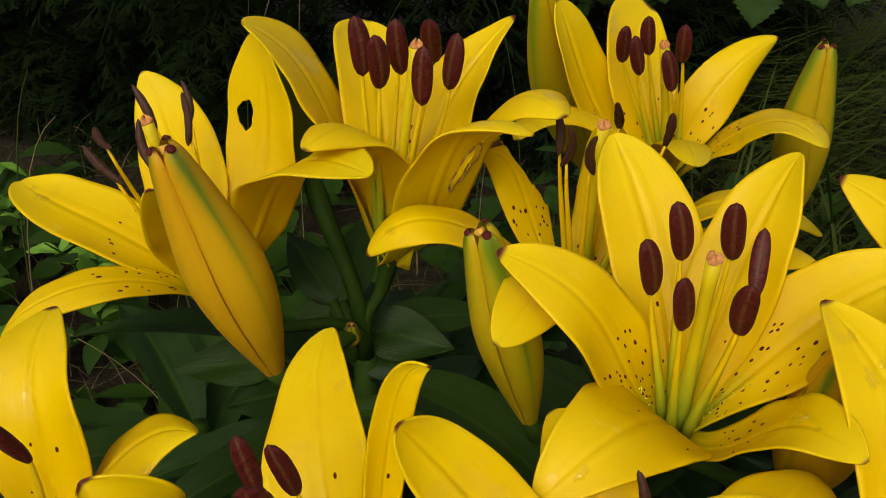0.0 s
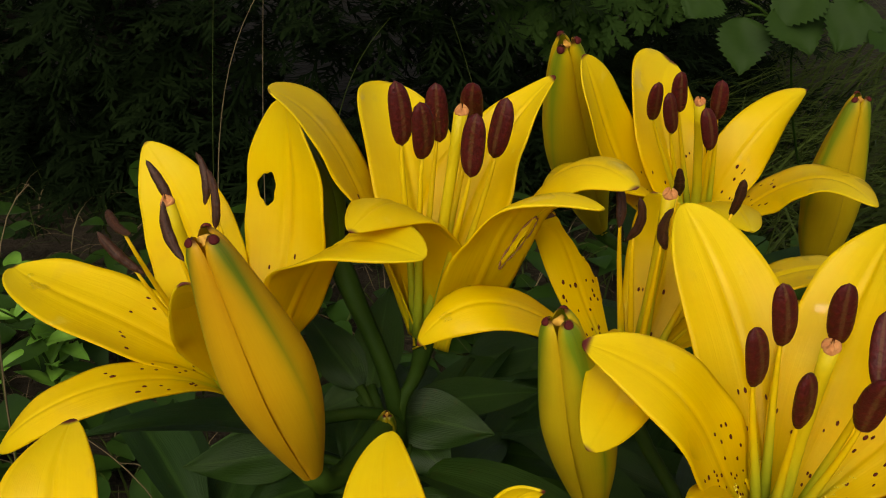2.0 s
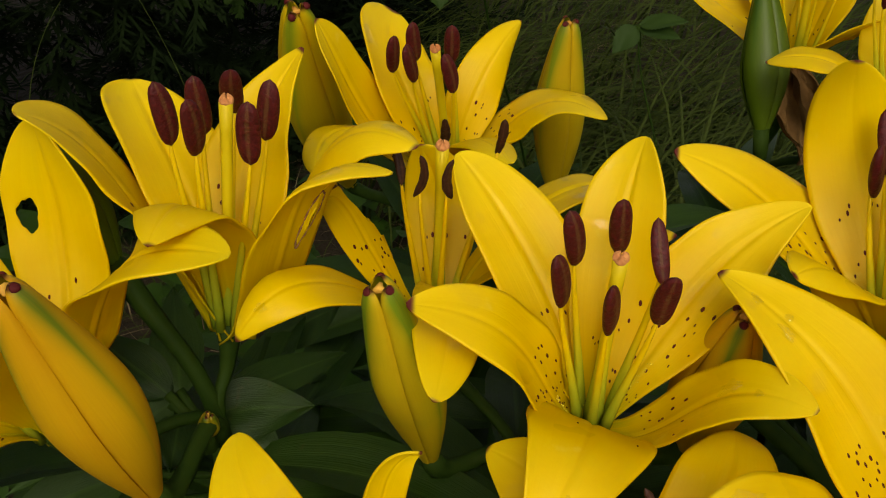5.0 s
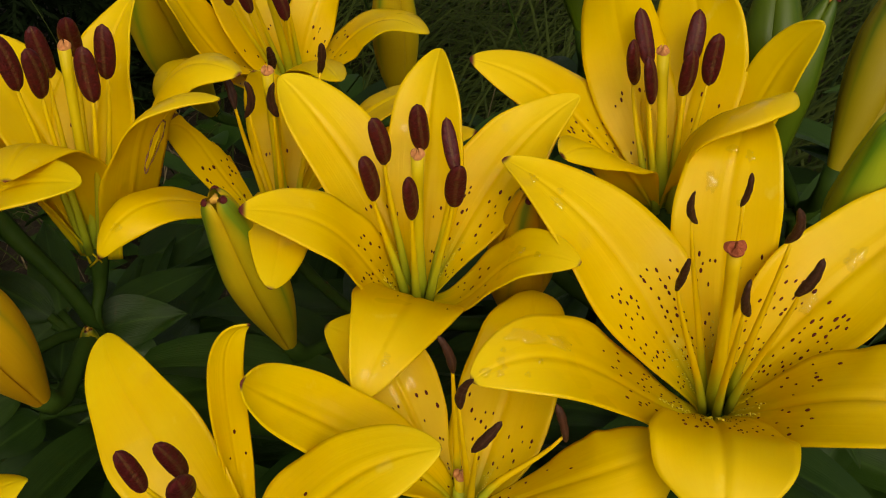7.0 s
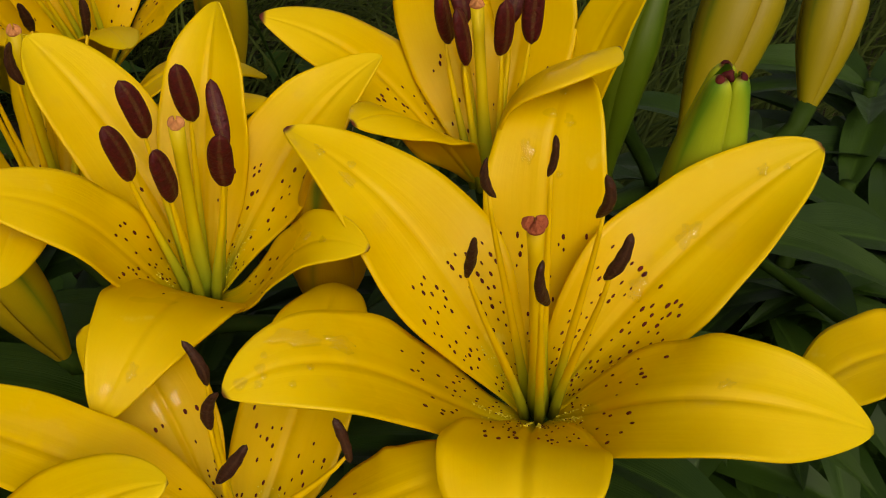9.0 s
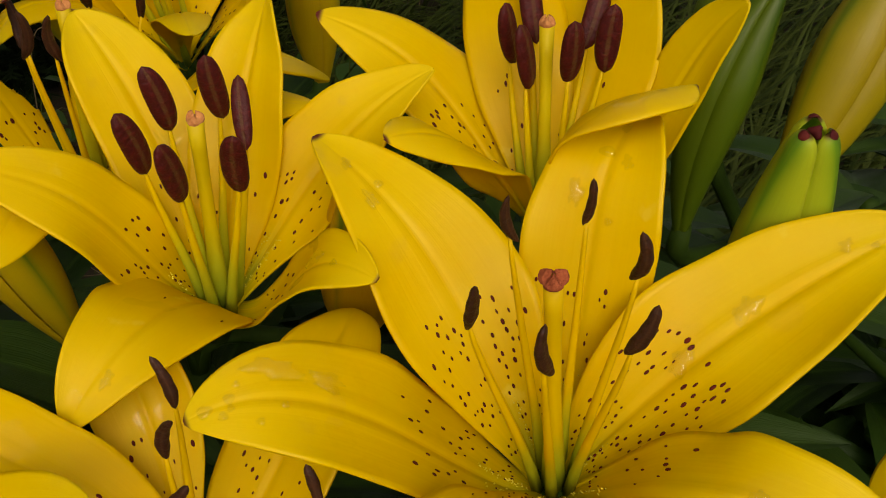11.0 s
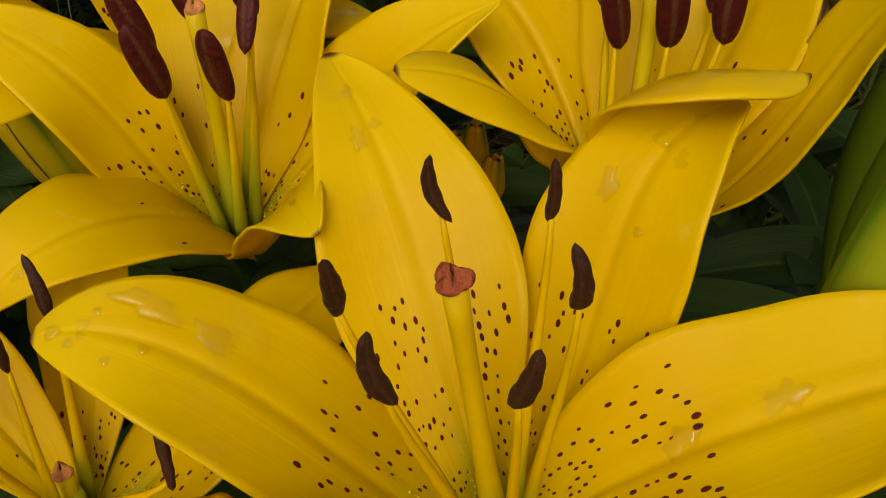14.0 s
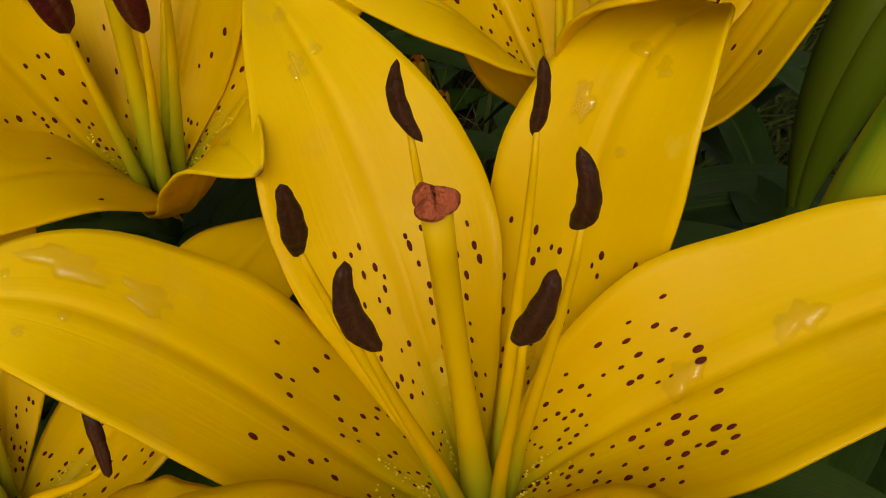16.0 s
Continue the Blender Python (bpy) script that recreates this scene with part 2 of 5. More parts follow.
M_WATER.node_tree.nodes["Principled BSDF"].inputs["IOR"].default_value = 1.33
M_BUD = bud_material("yellow bud", (0.66, 0.41, 0.008), (0.12, 0.23, 0.010), 0.95)
M_BUD_GREEN = bud_material("green bud", (0.075, 0.135, 0.003), (0.038, 0.095, 0.003), 0.9)
M_BUD_LIME = bud_material("lime bud", (0.62, 0.50, 0.010), (0.13, 0.27, 0.010), 1.6)
M_BUD_OLIVE = bud_material("olive yellow bud", (0.33, 0.285, 0.005), (0.085, 0.15, 0.005), 1.45)
M_BUD_FRESH = bud_material("fresh green bud", (0.40, 0.54, 0.020), (0.12, 0.32, 0.012), 1.1)
M_BUD_TALL = bud_material("golden green bud", (0.56, 0.42, 0.008), (0.17, 0.27, 0.010), 1.3)
M_BUD_PALE = bud_material("yellow green bud", (0.74, 0.60, 0.010), (0.32, 0.43, 0.012), 1.0)
M_CROWN = plain_material("orange bud crown", (0.34, 0.13, 0.02), (0.70, 0.40, 0.05), 600, 0.7, 0.2)
M_TIP = plain_material("purple bud tip", (0.045, 0.005, 0.007), (0.10, 0.014, 0.010), 500, 0.7, 0.1)
M_STEM = plain_material("green stem", (0.012, 0.030, 0.003), (0.028, 0.054, 0.006), 120, 0.6, 0.06)
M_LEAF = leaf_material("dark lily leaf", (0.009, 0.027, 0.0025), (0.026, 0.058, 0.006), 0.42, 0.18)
M_WEED = plain_material("bright weed leaf", (0.10, 0.24, 0.02), (0.17, 0.33, 0.04), 60, 0.5, trans=0.25)
M_HEDGELEAF = plain_material("toothed shrub leaf", (0.015, 0.036, 0.005), (0.026, 0.052, 0.008), 60, 0.6, 0.10, trans=0.2)
# near-black albedo: the hedge's deep shade is put into this colour
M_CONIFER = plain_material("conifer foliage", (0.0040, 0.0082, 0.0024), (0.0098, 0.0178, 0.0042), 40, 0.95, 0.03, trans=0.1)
# brighter copy of the same foliage, with the light on it painted in
M_CONIFER_LIT = plain_material("lit conifer foliage", (0.009, 0.022, 0.003), (0.020, 0.040, 0.006), 40, 0.8, 0.06, trans=0.15)
M_GRASS = plain_material("grass", (0.008, 0.018, 0.002), (0.038, 0.054, 0.008), 20, 0.65, 0.10, trans=0.2, island=True)
M_STRAW = plain_material("dry straw", (0.07, 0.05, 0.024), (0.17, 0.125, 0.06), 50, 0.8, 0.2)
M_SOIL = plain_material("dark soil", (0.012, 0.009, 0.005), (0.030, 0.022, 0.013), 45, 0.95, 0.15, relief=1.0, dist=0.01)
M_WITHERED = plain_material("withered brown tepal", (0.11, 0.055, 0.018), (0.30, 0.17, 0.055), 160, 0.85, 0.1, relief=1.0, dist=0.002, trans=0.15)
M_SCAR = plain_material("brown scar", (0.16, 0.07, 0.03), (0.34, 0.16, 0.08), 500, 0.8, 0.1)
M_BARK = plain_material("dark bark", (0.02, 0.014, 0.010), (0.05, 0.036, 0.026), 60, 0.9, relief=0.8, dist=0.003)


# ---- mesh helpers ----
def mesh_of(name, verts, faces, material, uvs=None, smooth=True):
    me = bpy.data.meshes.new(name)
    me.from_pydata([tuple(v) for v in verts], [], faces)
    if uvs is not None:
        lay = me.uv_layers.new(name="UVMap")
        for lp in me.loops:
            lay.data[lp.index].uv = uvs[lp.vertex_index]
    if smooth:
        me.polygons.foreach_set("use_smooth", [True] * len(me.polygons))
    me.materials.append(material)
    me.update()
    return me


def child(name, me, parent, label=""):
    ob = new(name, me)
    ob.parent = parent
    return tagged(ob, label)


def grid_faces(nu, nv, wrap=False):
    fs = []
    for i in range(nu - 1):
        for j in range(nv if wrap else nv - 1):
            k = (j + 1) % nv
            fs.append((i * nv + j, (i + 1) * nv + j, (i + 1) * nv + k, i * nv + k))
    return fs


def tube(name, pts, radii, material, sides=8):
    pts = [Vector(p) for p in pts]
    verts, uvs = [], []
    up = Vector((0.3, 0.9, 0.2))
    for i, p in enumerate(pts):
        t = (pts[min(i + 1, len(pts) - 1)] - pts[max(i - 1, 0)]).normalized()
        s = t.cross(up).normalized()
        b = s.cross(t)
        for j in range(sides):
            a = 2 * math.pi * j / sides
            verts.append(p + radii[i] * (math.cos(a) * s + math.sin(a) * b))
            uvs.append((j / sides, i / (len(pts) - 1)))
    faces = grid_faces(len(pts), sides, True)
    faces.append(tuple(range(sides)))
    faces.append(tuple(range((len(pts) - 1) * sides, len(pts) * sides))[::-1])
    return mesh_of(name, verts, faces, material, uvs)


def bezier(a, b, c, d, n):
    a, b, c, d = Vector(a), Vector(b), Vector(c), Vector(d)
    return [(1 - t) ** 3 * a + 3 * (1 - t) ** 2 * t * b + 3 * (1 - t) * t * t * c + t ** 3 * d for t in (i / (n - 1) for i in range(n))]


ICO = None


def ico():
    global ICO
    if ICO is None:
        bm = bmesh.new()
        bmesh.ops.create_icosphere(bm, subdivisions=2, radius=1)
        ICO = ([v.co.copy() for v in bm.verts], [tuple(v.index for v in f.verts) for f in bm.faces])
        bm.free()
    return ICO


def papilla_faces():
    bm = bmesh.new()
    bmesh.ops.create_icosphere(bm, subdivisions=1, radius=1)
    faces = [tuple(v.index for v in f.verts) for f in bm.faces]
    bm.free()
    return faces


PAPILLA = papilla_faces()


# ---- lily flowers ----
class Blade:
    """A tepal's surface: a bent midrib from base through belly to tip, with a lens-shaped outline and a channelled section."""

    def __init__(self, base, belly, tip, axis, shape, seed, foot=0.12, horn=0.0):
        a, m, c = Vector(base), Vector(belly), Vector(tip)
        self.half, self.cup, self.roll, self.twist, self.turn, self.widest, self.bluff, lift = shape
        self.seed, self.foot, self.horn = seed, foot, horn
        self.rib = 0.022 + 0.028 * (0.5 + 0.5 * math.sin(5.1 * seed))
        d1, d2 = (m - a).length, (c - m).length
        self.side = axis.cross(((m - a) + (c - a)) / 2).normalized()
        # the midrib leaves the base along the flower's axis and bends out
        um = min(0.7, max(0.35, d1 / (d1 + d2)))
        rise = (axis * lift + (m - a).normalized() * 0.6).normalized()
        p1 = a + rise * (d1 * 0.62)
        p2 = (m - a * (1 - um) ** 3 - p1 * (3 * (1 - um) ** 2 * um) - c * um ** 3) / (3 * (1 - um) * um * um)
        self.ctrl = (a, p1, p2, c)

    def mid(self, u):
        a, b, c, d = self.ctrl
        return a * (1 - u) ** 3 + b * (3 * (1 - u) ** 2 * u) + c * (3 * (1 - u) * u * u) + d * u ** 3

    def frame_at(self, u):
        lo, hi = max(0.0, u - 0.01), min(1.0, u + 0.01)
        t = (self.mid(hi) - self.mid(lo)).normalized()
        s = (self.side - t * self.side.dot(t)).normalized()
        n = t.cross(s)
        a = self.twist * min(1.0, 3 * u) + self.turn * max(0.0, (u - 0.35) / 0.65)
        return t, s * math.cos(a) + n * math.sin(a), n * math.cos(a) - s * math.sin(a)

    def width(self, u, x=0.0):
        k = self.widest
        if u < k:
            f = self.foot + (1 - self.foot) * math.sin(math.pi / 2 * u / k) ** 1.45
        else:
            f = max(0.0, 1 - ((u - k) / (1 - k)) ** (2.3 + self.bluff + self.horn * (3.5 if x > 0 else -1.2))) ** 0.66
        return self.half * f * (1 + 0.012 * math.sin(11 * u + self.seed) + 0.008 * math.sin(29 * u + 2 * self.seed))

    def at(self, u, x, lift=0.0):
        _, s, n = self.frame_at(u)
        w = self.width(u, x)
        cup = self.cup * (1 - u) + self.roll * u
        end = min(1, 4 * (1 - u))
        # a sharp furrow along the midrib between two low ridges
        h = cup * w * x * x - self.rib * self.half * math.exp(-(x / 0.06) ** 2) * end
        h += 0.35 * self.rib * self.half * math.exp(-((abs(x) - 0.16) / 0.07) ** 2) * end
        h += 0.085 * w * abs(x) ** 3 * math.sin(9 * u + 2.2 * math.copysign(1, x) + self.seed)
        h += 0.03 * w * x * x * math.sin(23 * u + 4 * math.copysign(1, x) + 2 * self.seed)
        return self.mid(u) + s * (w * x) + n * (h + lift), n


def tepal_part(flower, blade, spots, seed, hole=None, drops=(), reach=(0.13, 0.36)):
    nu, nv = 40, 25
    rng = random.Random(seed)
    verts, uvs = [], []
    for i in range(nu):
        u = 1 - (1 - i / (nu - 1)) ** 1.25
        u = min(u, 0.9985)
        for j in range(nv):
            x = -1 + 2 * j / (nv - 1)
            x = math.copysign(abs(x) ** 1.25, x)  # finer rows about the midrib
            verts.append(blade.at(u, x)[0])
            uvs.append(((x + 1) / 2, u))
    faces = [f for f in grid_faces(nu, nv)]
    me = mesh_of("tepal", verts, faces, M_TEPAL, uvs)
    ob = child("tepal", me, flower)
    sol = ob.modifiers.new("thickness", "SOLIDIFY")
    sol.thickness, sol.offset = 0.0005, -1.0
    if hole:
        cut_hole(ob, blade, *hole)
    if spots:
        vs, fs = [], []
        iv, iff = ico()
        taken = []
        for k in range(spots * 6):
            # rows of spots that thin out along the blade
            u = reach[0] + reach[1] * rng.random() ** 1.5
            lane = rng.choice((-0.78, -0.62, -0.47, -0.33, -0.2, 0.2, 0.33, 0.47, 0.62, 0.78))
            x = lane * (1 - 0.45 * max(0, u - 0.3)) + rng.gauss(0, 0.035)
            if len(taken) >= spots or any(abs(u - p) < 0.016 and abs(x - q) < 0.09 for p, q in taken):
                continue
            taken.append((u, x))
            c, n = blade.at(u, x)
            t, s, _ = blade.frame_at(u)
            size = rng.uniform(0.5, 1.0) * (0.34 + 1.18 * u)
            slim = rng.uniform(0.36, 0.62)
            o = len(vs)
            for v in iv:
                vs.append(c + t * (v.x * 0.0010 * size) + s * (v.y * 0.0010 * slim * size) + n * (v.z * 0.00022))
            fs += [tuple(a + o for a in f) for f in iff]
        tagged(child("freckling", mesh_of("freckling", vs, fs, M_SPOT), ob, "raised dark maroon freckles"), kind="stuff")
    if spots > 24:
        vs, fs = [], []
        iv, iff = ico()
        for _ in range(70):
            u = 0.05 + 0.20 * rng.random()
            x = rng.choice((-1, 1)) * rng.gauss(0.20, 0.05)
            c, n = blade.at(u, x)
            r = rng.uniform(0.00009, 0.00020)
            o = len(vs)
            vs += [c + v * r + n * (r * 0.8 + v.dot(n) * r * 0.8) for v in iv[:12]]
            fs += [tuple(a + o for a in f) for f in PAPILLA]
        tagged(child("papillae", mesh_of("papillae", vs, fs, M_PAPILLA), ob, "pale crumbly papillae beside the furrow"), kind="stuff")
    for k, (u, x, size, stretch) in enumerate(drops):
        c, n = blade.at(u, x)
        t, s, _ = blade.frame_at(u)
        n = (n - s * (2 * x * blade.roll)).normalized()
        s = t.cross(n)
        nu, nv = 7, 18
        vs = []
        for i in range(nu):
            z = i / (nu - 1)
            for j in range(nv):
                a = 2 * math.pi * j / nv
                r = 0.8 * size * math.cos(math.pi / 2 * z) ** 0.75 * (1 + (0.26 * math.sin(2 * a + seed + k) + 0.24 * math.sin(5 * a + 2 * k + seed)) * (stretch > 1.15) + 0.12 * math.sin(3 * a + k))
                vs.append(c + t * (r * stretch * math.cos(a)) + s * (r * math.sin(a)) + n * (size * 0.42 * math.sin(math.pi / 2 * z) - 0.0001))
        d = child("raindrop", mesh_of("raindrop", vs, grid_faces(nu, nv, True) + [tuple(range((nu - 1) * nv, nu * nv))], M_WATER), ob, "clear raindrop")
        d.visible_shadow = False
    return ob


def cut_hole(ob, blade, u0, x0, ru, rx):
    """An insect hole with a ragged rim: faces inside are removed and the rim pulled to an uneven oval."""
    me = ob.data
    bm = bmesh.new()
    bm.from_mesh(me)
    uvl = bm.loops.layers.uv.active
    bmesh.ops.subdivide_edges(bm, edges=[e for e in bm.edges if all(abs(l.link_loops[0][uvl].uv.y - u0) < ru * 2.2 and abs(l.link_loops[0][uvl].uv.x * 2 - 1 - x0) < rx * 2.4 for l in e.verts)], cuts=3, use_grid_fill=True)
    gone = []
    for f in bm.faces:
        c = sum((Vector(l[uvl].uv) for l in f.loops), Vector((0, 0))) / len(f.loops)
        dx, dy = (c.x * 2 - 1 - x0) / rx, (c.y - u0) / ru
        if dx * dx + dy * dy < 1 + 0.25 * math.sin(3 * math.atan2(dy, dx) + 1):
            gone.append(f)
    bmesh.ops.delete(bm, geom=gone, context="FACES")
    for v in bm.verts:
        if not any(e.is_boundary for e in v.link_edges) or not v.link_loops:
            continue
        uv = v.link_loops[0][uvl].uv
        dx, dy = (uv.x * 2 - 1 - x0) / rx, (uv.y - u0) / ru
        if math.hypot(dx, dy) < 1.7:
            th = math.atan2(dy, dx)
            r = 1 + 0.10 * math.sin(3 * th + 1) + 0.05 * math.sin(7 * th)
            v.co = blade.at(u0 + ru * r * math.sin(th), max(-1.0, min(1.0, x0 + rx * r * math.cos(th))))[0]
    bm.to_mesh(me)
    bm.free()


def torn_slit(ob, blade, u0, x0, ru, rx, slope):
    """A slanting tear: a thin flap lifted off the underside, with a dried brown edge."""
    ring, flap = [], []
    n = 40
    for i in range(n + 1):
        th = 2 * math.pi * i / n
        r = 1 + 0.10 * math.sin(3 * th + 1) + 0.05 * math.sin(7 * th)
        dy = ru * r * math.sin(th)
        ring.append(blade.at(u0 + dy, x0 + slope * dy + rx * r * math.cos(th), -0.0009)[0])
    for q in (1.0, 0.6, 0.25):
        for i in range(n):
            th = 2 * math.pi * i / n
            r = q * (1 + 0.10 * math.sin(3 * th + 1) + 0.05 * math.sin(7 * th))
            dy = ru * r * math.sin(th)
            flap.append(blade.at(u0 + dy, x0 + slope * dy + rx * r * math.cos(th), -0.0008 - 0.0012 * (1 - q))[0])
    uvs = [(0.75, 0.7)] * len(flap)
    child("flap", mesh_of("flap", flap, grid_faces(3, n, True) + [tuple(range(2 * n, 3 * n))], M_TEPAL, uvs), ob, "lifted orange yellow flap")
    child("torn_edge", tube("torn_edge", ring, [0.00020 + 0.00012 * math.sin(1.7 * i) for i in range(n + 1)], M_SCAR, 5), ob, "dried brown edge of a tear")


def anther_mesh(center, long_axis, face, length, width, dry, seed):
    """A two-lobed anther; the face side carries the groove."""
    la = long_axis.normalized()
    s = la.cross(face).normalized()
    n = s.cross(la)
    nu, nv = 15, 20
    rng = random.Random(seed)
    bend = rng.uniform(-0.28, 0.28) * length if dry else rng.uniform(-0.06, 0.06) * length
    ph = rng.uniform(0, 6)
    verts, uvs = [], []
    for i in range(nu):
        z = -1 + 2 * i / (nu - 1)
        r = max(0.0, 1 - abs(z) ** 2.6) ** 0.55
        if dry:
            r *= 0.9 + 0.10 * math.sin(3 * z + ph) + 0.05 * math.sin(11 * z + 2 * ph)
        c = center + la * (z * length / 2) + s * (bend * (z * z - 0.3) * 0.5) + n * (0.25 * bend * z * z)
        for j in range(nv):
            a = 2 * math.pi * j / nv
            q = 1 - 0.20 * math.exp(-(math.sin((a - math.pi / 2) / 2) / 0.16) ** 2) - 0.12 * math.exp(-(math.sin((a + math.pi / 2) / 2) / 0.2) ** 2)
            verts.append(c + r * q * (s * (math.cos(a) * width / 2) + n * (math.sin(a) * width * (0.36 if dry else 0.29))))
            uvs.append(((j / nv + 0.25) % 1.0, i / (nu - 1)))
    return mesh_of("anther", verts, grid_faces(nu, nv, True), M_DRY if dry else M_ANTHER, uvs)


def lily_flower(name, spec, label):
    base, stig = Vector(spec["base"]), Vector(spec["stigma"])
    axis = (stig - base).normalized()
    flower = new("lily_flower")
    flower.location = base
    tagged(flower, label, "flower", "lily flowers")
    o = base
    seed0 = sum(ord(ch) for ch in name)
    for k, row in enumerate(spec["tepals"]):
        blade = Blade((0, 0, -0.004), Vector(row[:3]) - o, Vector(row[3:6]) - o, axis, row[6:], seed0 + k, spec.get("foot", {}).get(k, 0.12), spec.get("horn", {}).get(k, 0.0))
        hole = spec.get("hole")
        ob = tepal_part(flower, blade, spec["spots"][k], seed0 * 7 + k, hole[1:] if hole and hole[0] == k else None, spec.get("drops", {}).get(k, ()), spec.get("reach", (0.13, 0.36)))
        if spec.get("tear", (-1,))[0] == k:
            torn_slit(ob, blade, *spec["tear"][1:])
    # pistil
    sl = stig - o
    pts = bezier((0, 0, 0), axis * 0.02, sl - axis * 0.02, sl, 9)
    style = child("style", tube("style", pts, [0.0026, 0.0024, 0.0020, 0.0017, 0.0015, 0.0015, 0.0015, 0.0016, 0.0018], M_STYLE_AGED if "stigma_size" in spec else M_STYLE, 10), flower, "pale green style")
    vs = []
    s = axis.cross(Vector((0.4, 0.2, 0.1))).normalized()
    b = s.cross(axis)
    nu, nv = 9, 24
    sr = spec.get("stigma_size", 0.0020)
    for i in range(nu):
        z = i / (nu - 1)
        for j in range(nv):
            a = 2 * math.pi * j / nv
            r = sr * (0.74 + 0.26 * abs(math.cos(1.5 * a))) * math.sin(math.pi * (0.22 + 0.78 * z)) ** 0.6 if i < nu - 1 else 0.0003
            drop = 0.0014 * abs(math.sin(1.5 * a)) * z
            vs.append(sl + s * (r * math.cos(a)) + b * (r * math.sin(a)) + axis * (-0.0004 + 0.0030 * z - drop))
    child("stigma", mesh_of("stigma", vs, grid_faces(nu, nv, True) + [tuple(range(nv))[::-1]], M_STIGMA if "stigma_size" in spec else M_STIGMA_FRESH), style, "brick-red three-lobed stigma" if "stigma_size" in spec else "pale orange three-lobed stigma")
    # stamens
    for k, (ax, ay, az, lx, ly, lz, slim) in enumerate(spec["anthers"]):
        c = Vector((ax, ay, az)) - o
        rad = (c - axis * c.dot(axis))
        rn = rad.normalized() if rad.length > 1e-4 else s
        dry, ln, wd = spec["anther"]
        ln, wd = ln * slim ** 0.4, wd * slim
        run = c.normalized()
        la = Vector((lx, ly, lz)).normalized()
        face = (-rn * 0.3 + Vector((-0.1, -0.75, 0.5))).normalized()
        hold = c - la * (ln * 0.30) - face * (wd * 0.2)
        pts = bezier(rn * 0.0036, rn * 0.0046 + run * (0.12 * c.length) + axis * min(0.018, 0.22 * c.length), hold - run * 0.015 + rn * 0.002, hold, 9)
        fil = child("filament", tube("filament", pts, [0.0015, 0.0014, 0.0012, 0.00105, 0.0009, 0.0008, 0.0007, 0.00055, 0.00035] if not dry else [0.0013, 0.0012, 0.0010, 0.0009, 0.0008, 0.0007, 0.0006, 0.0005, 0.00035], M_FILAMENT_AGED if dry else M_FILAMENT, 7), flower, "slender yellow filament")
        child("anther", anther_mesh(c, la, face, ln, wd, dry, seed0 + k), fil, "shrivelled dark brown anther" if dry else "closed deep maroon anther")
    # flower stalk down to its stem
    st = Vector(spec["stalk"]) - o
    pts = bezier((0, 0, 0.001), -axis * 0.03, st + Vector((0, 0, 0.03)), st, 9)
    child("stalk", tube("stalk", pts, [0.0040, 0.0027, 0.0022, 0.0020, 0.0019, 0.0019, 0.0019, 0.0020, 0.0024], M_STEM, 8), flower, "green flower stalk")
    return flower


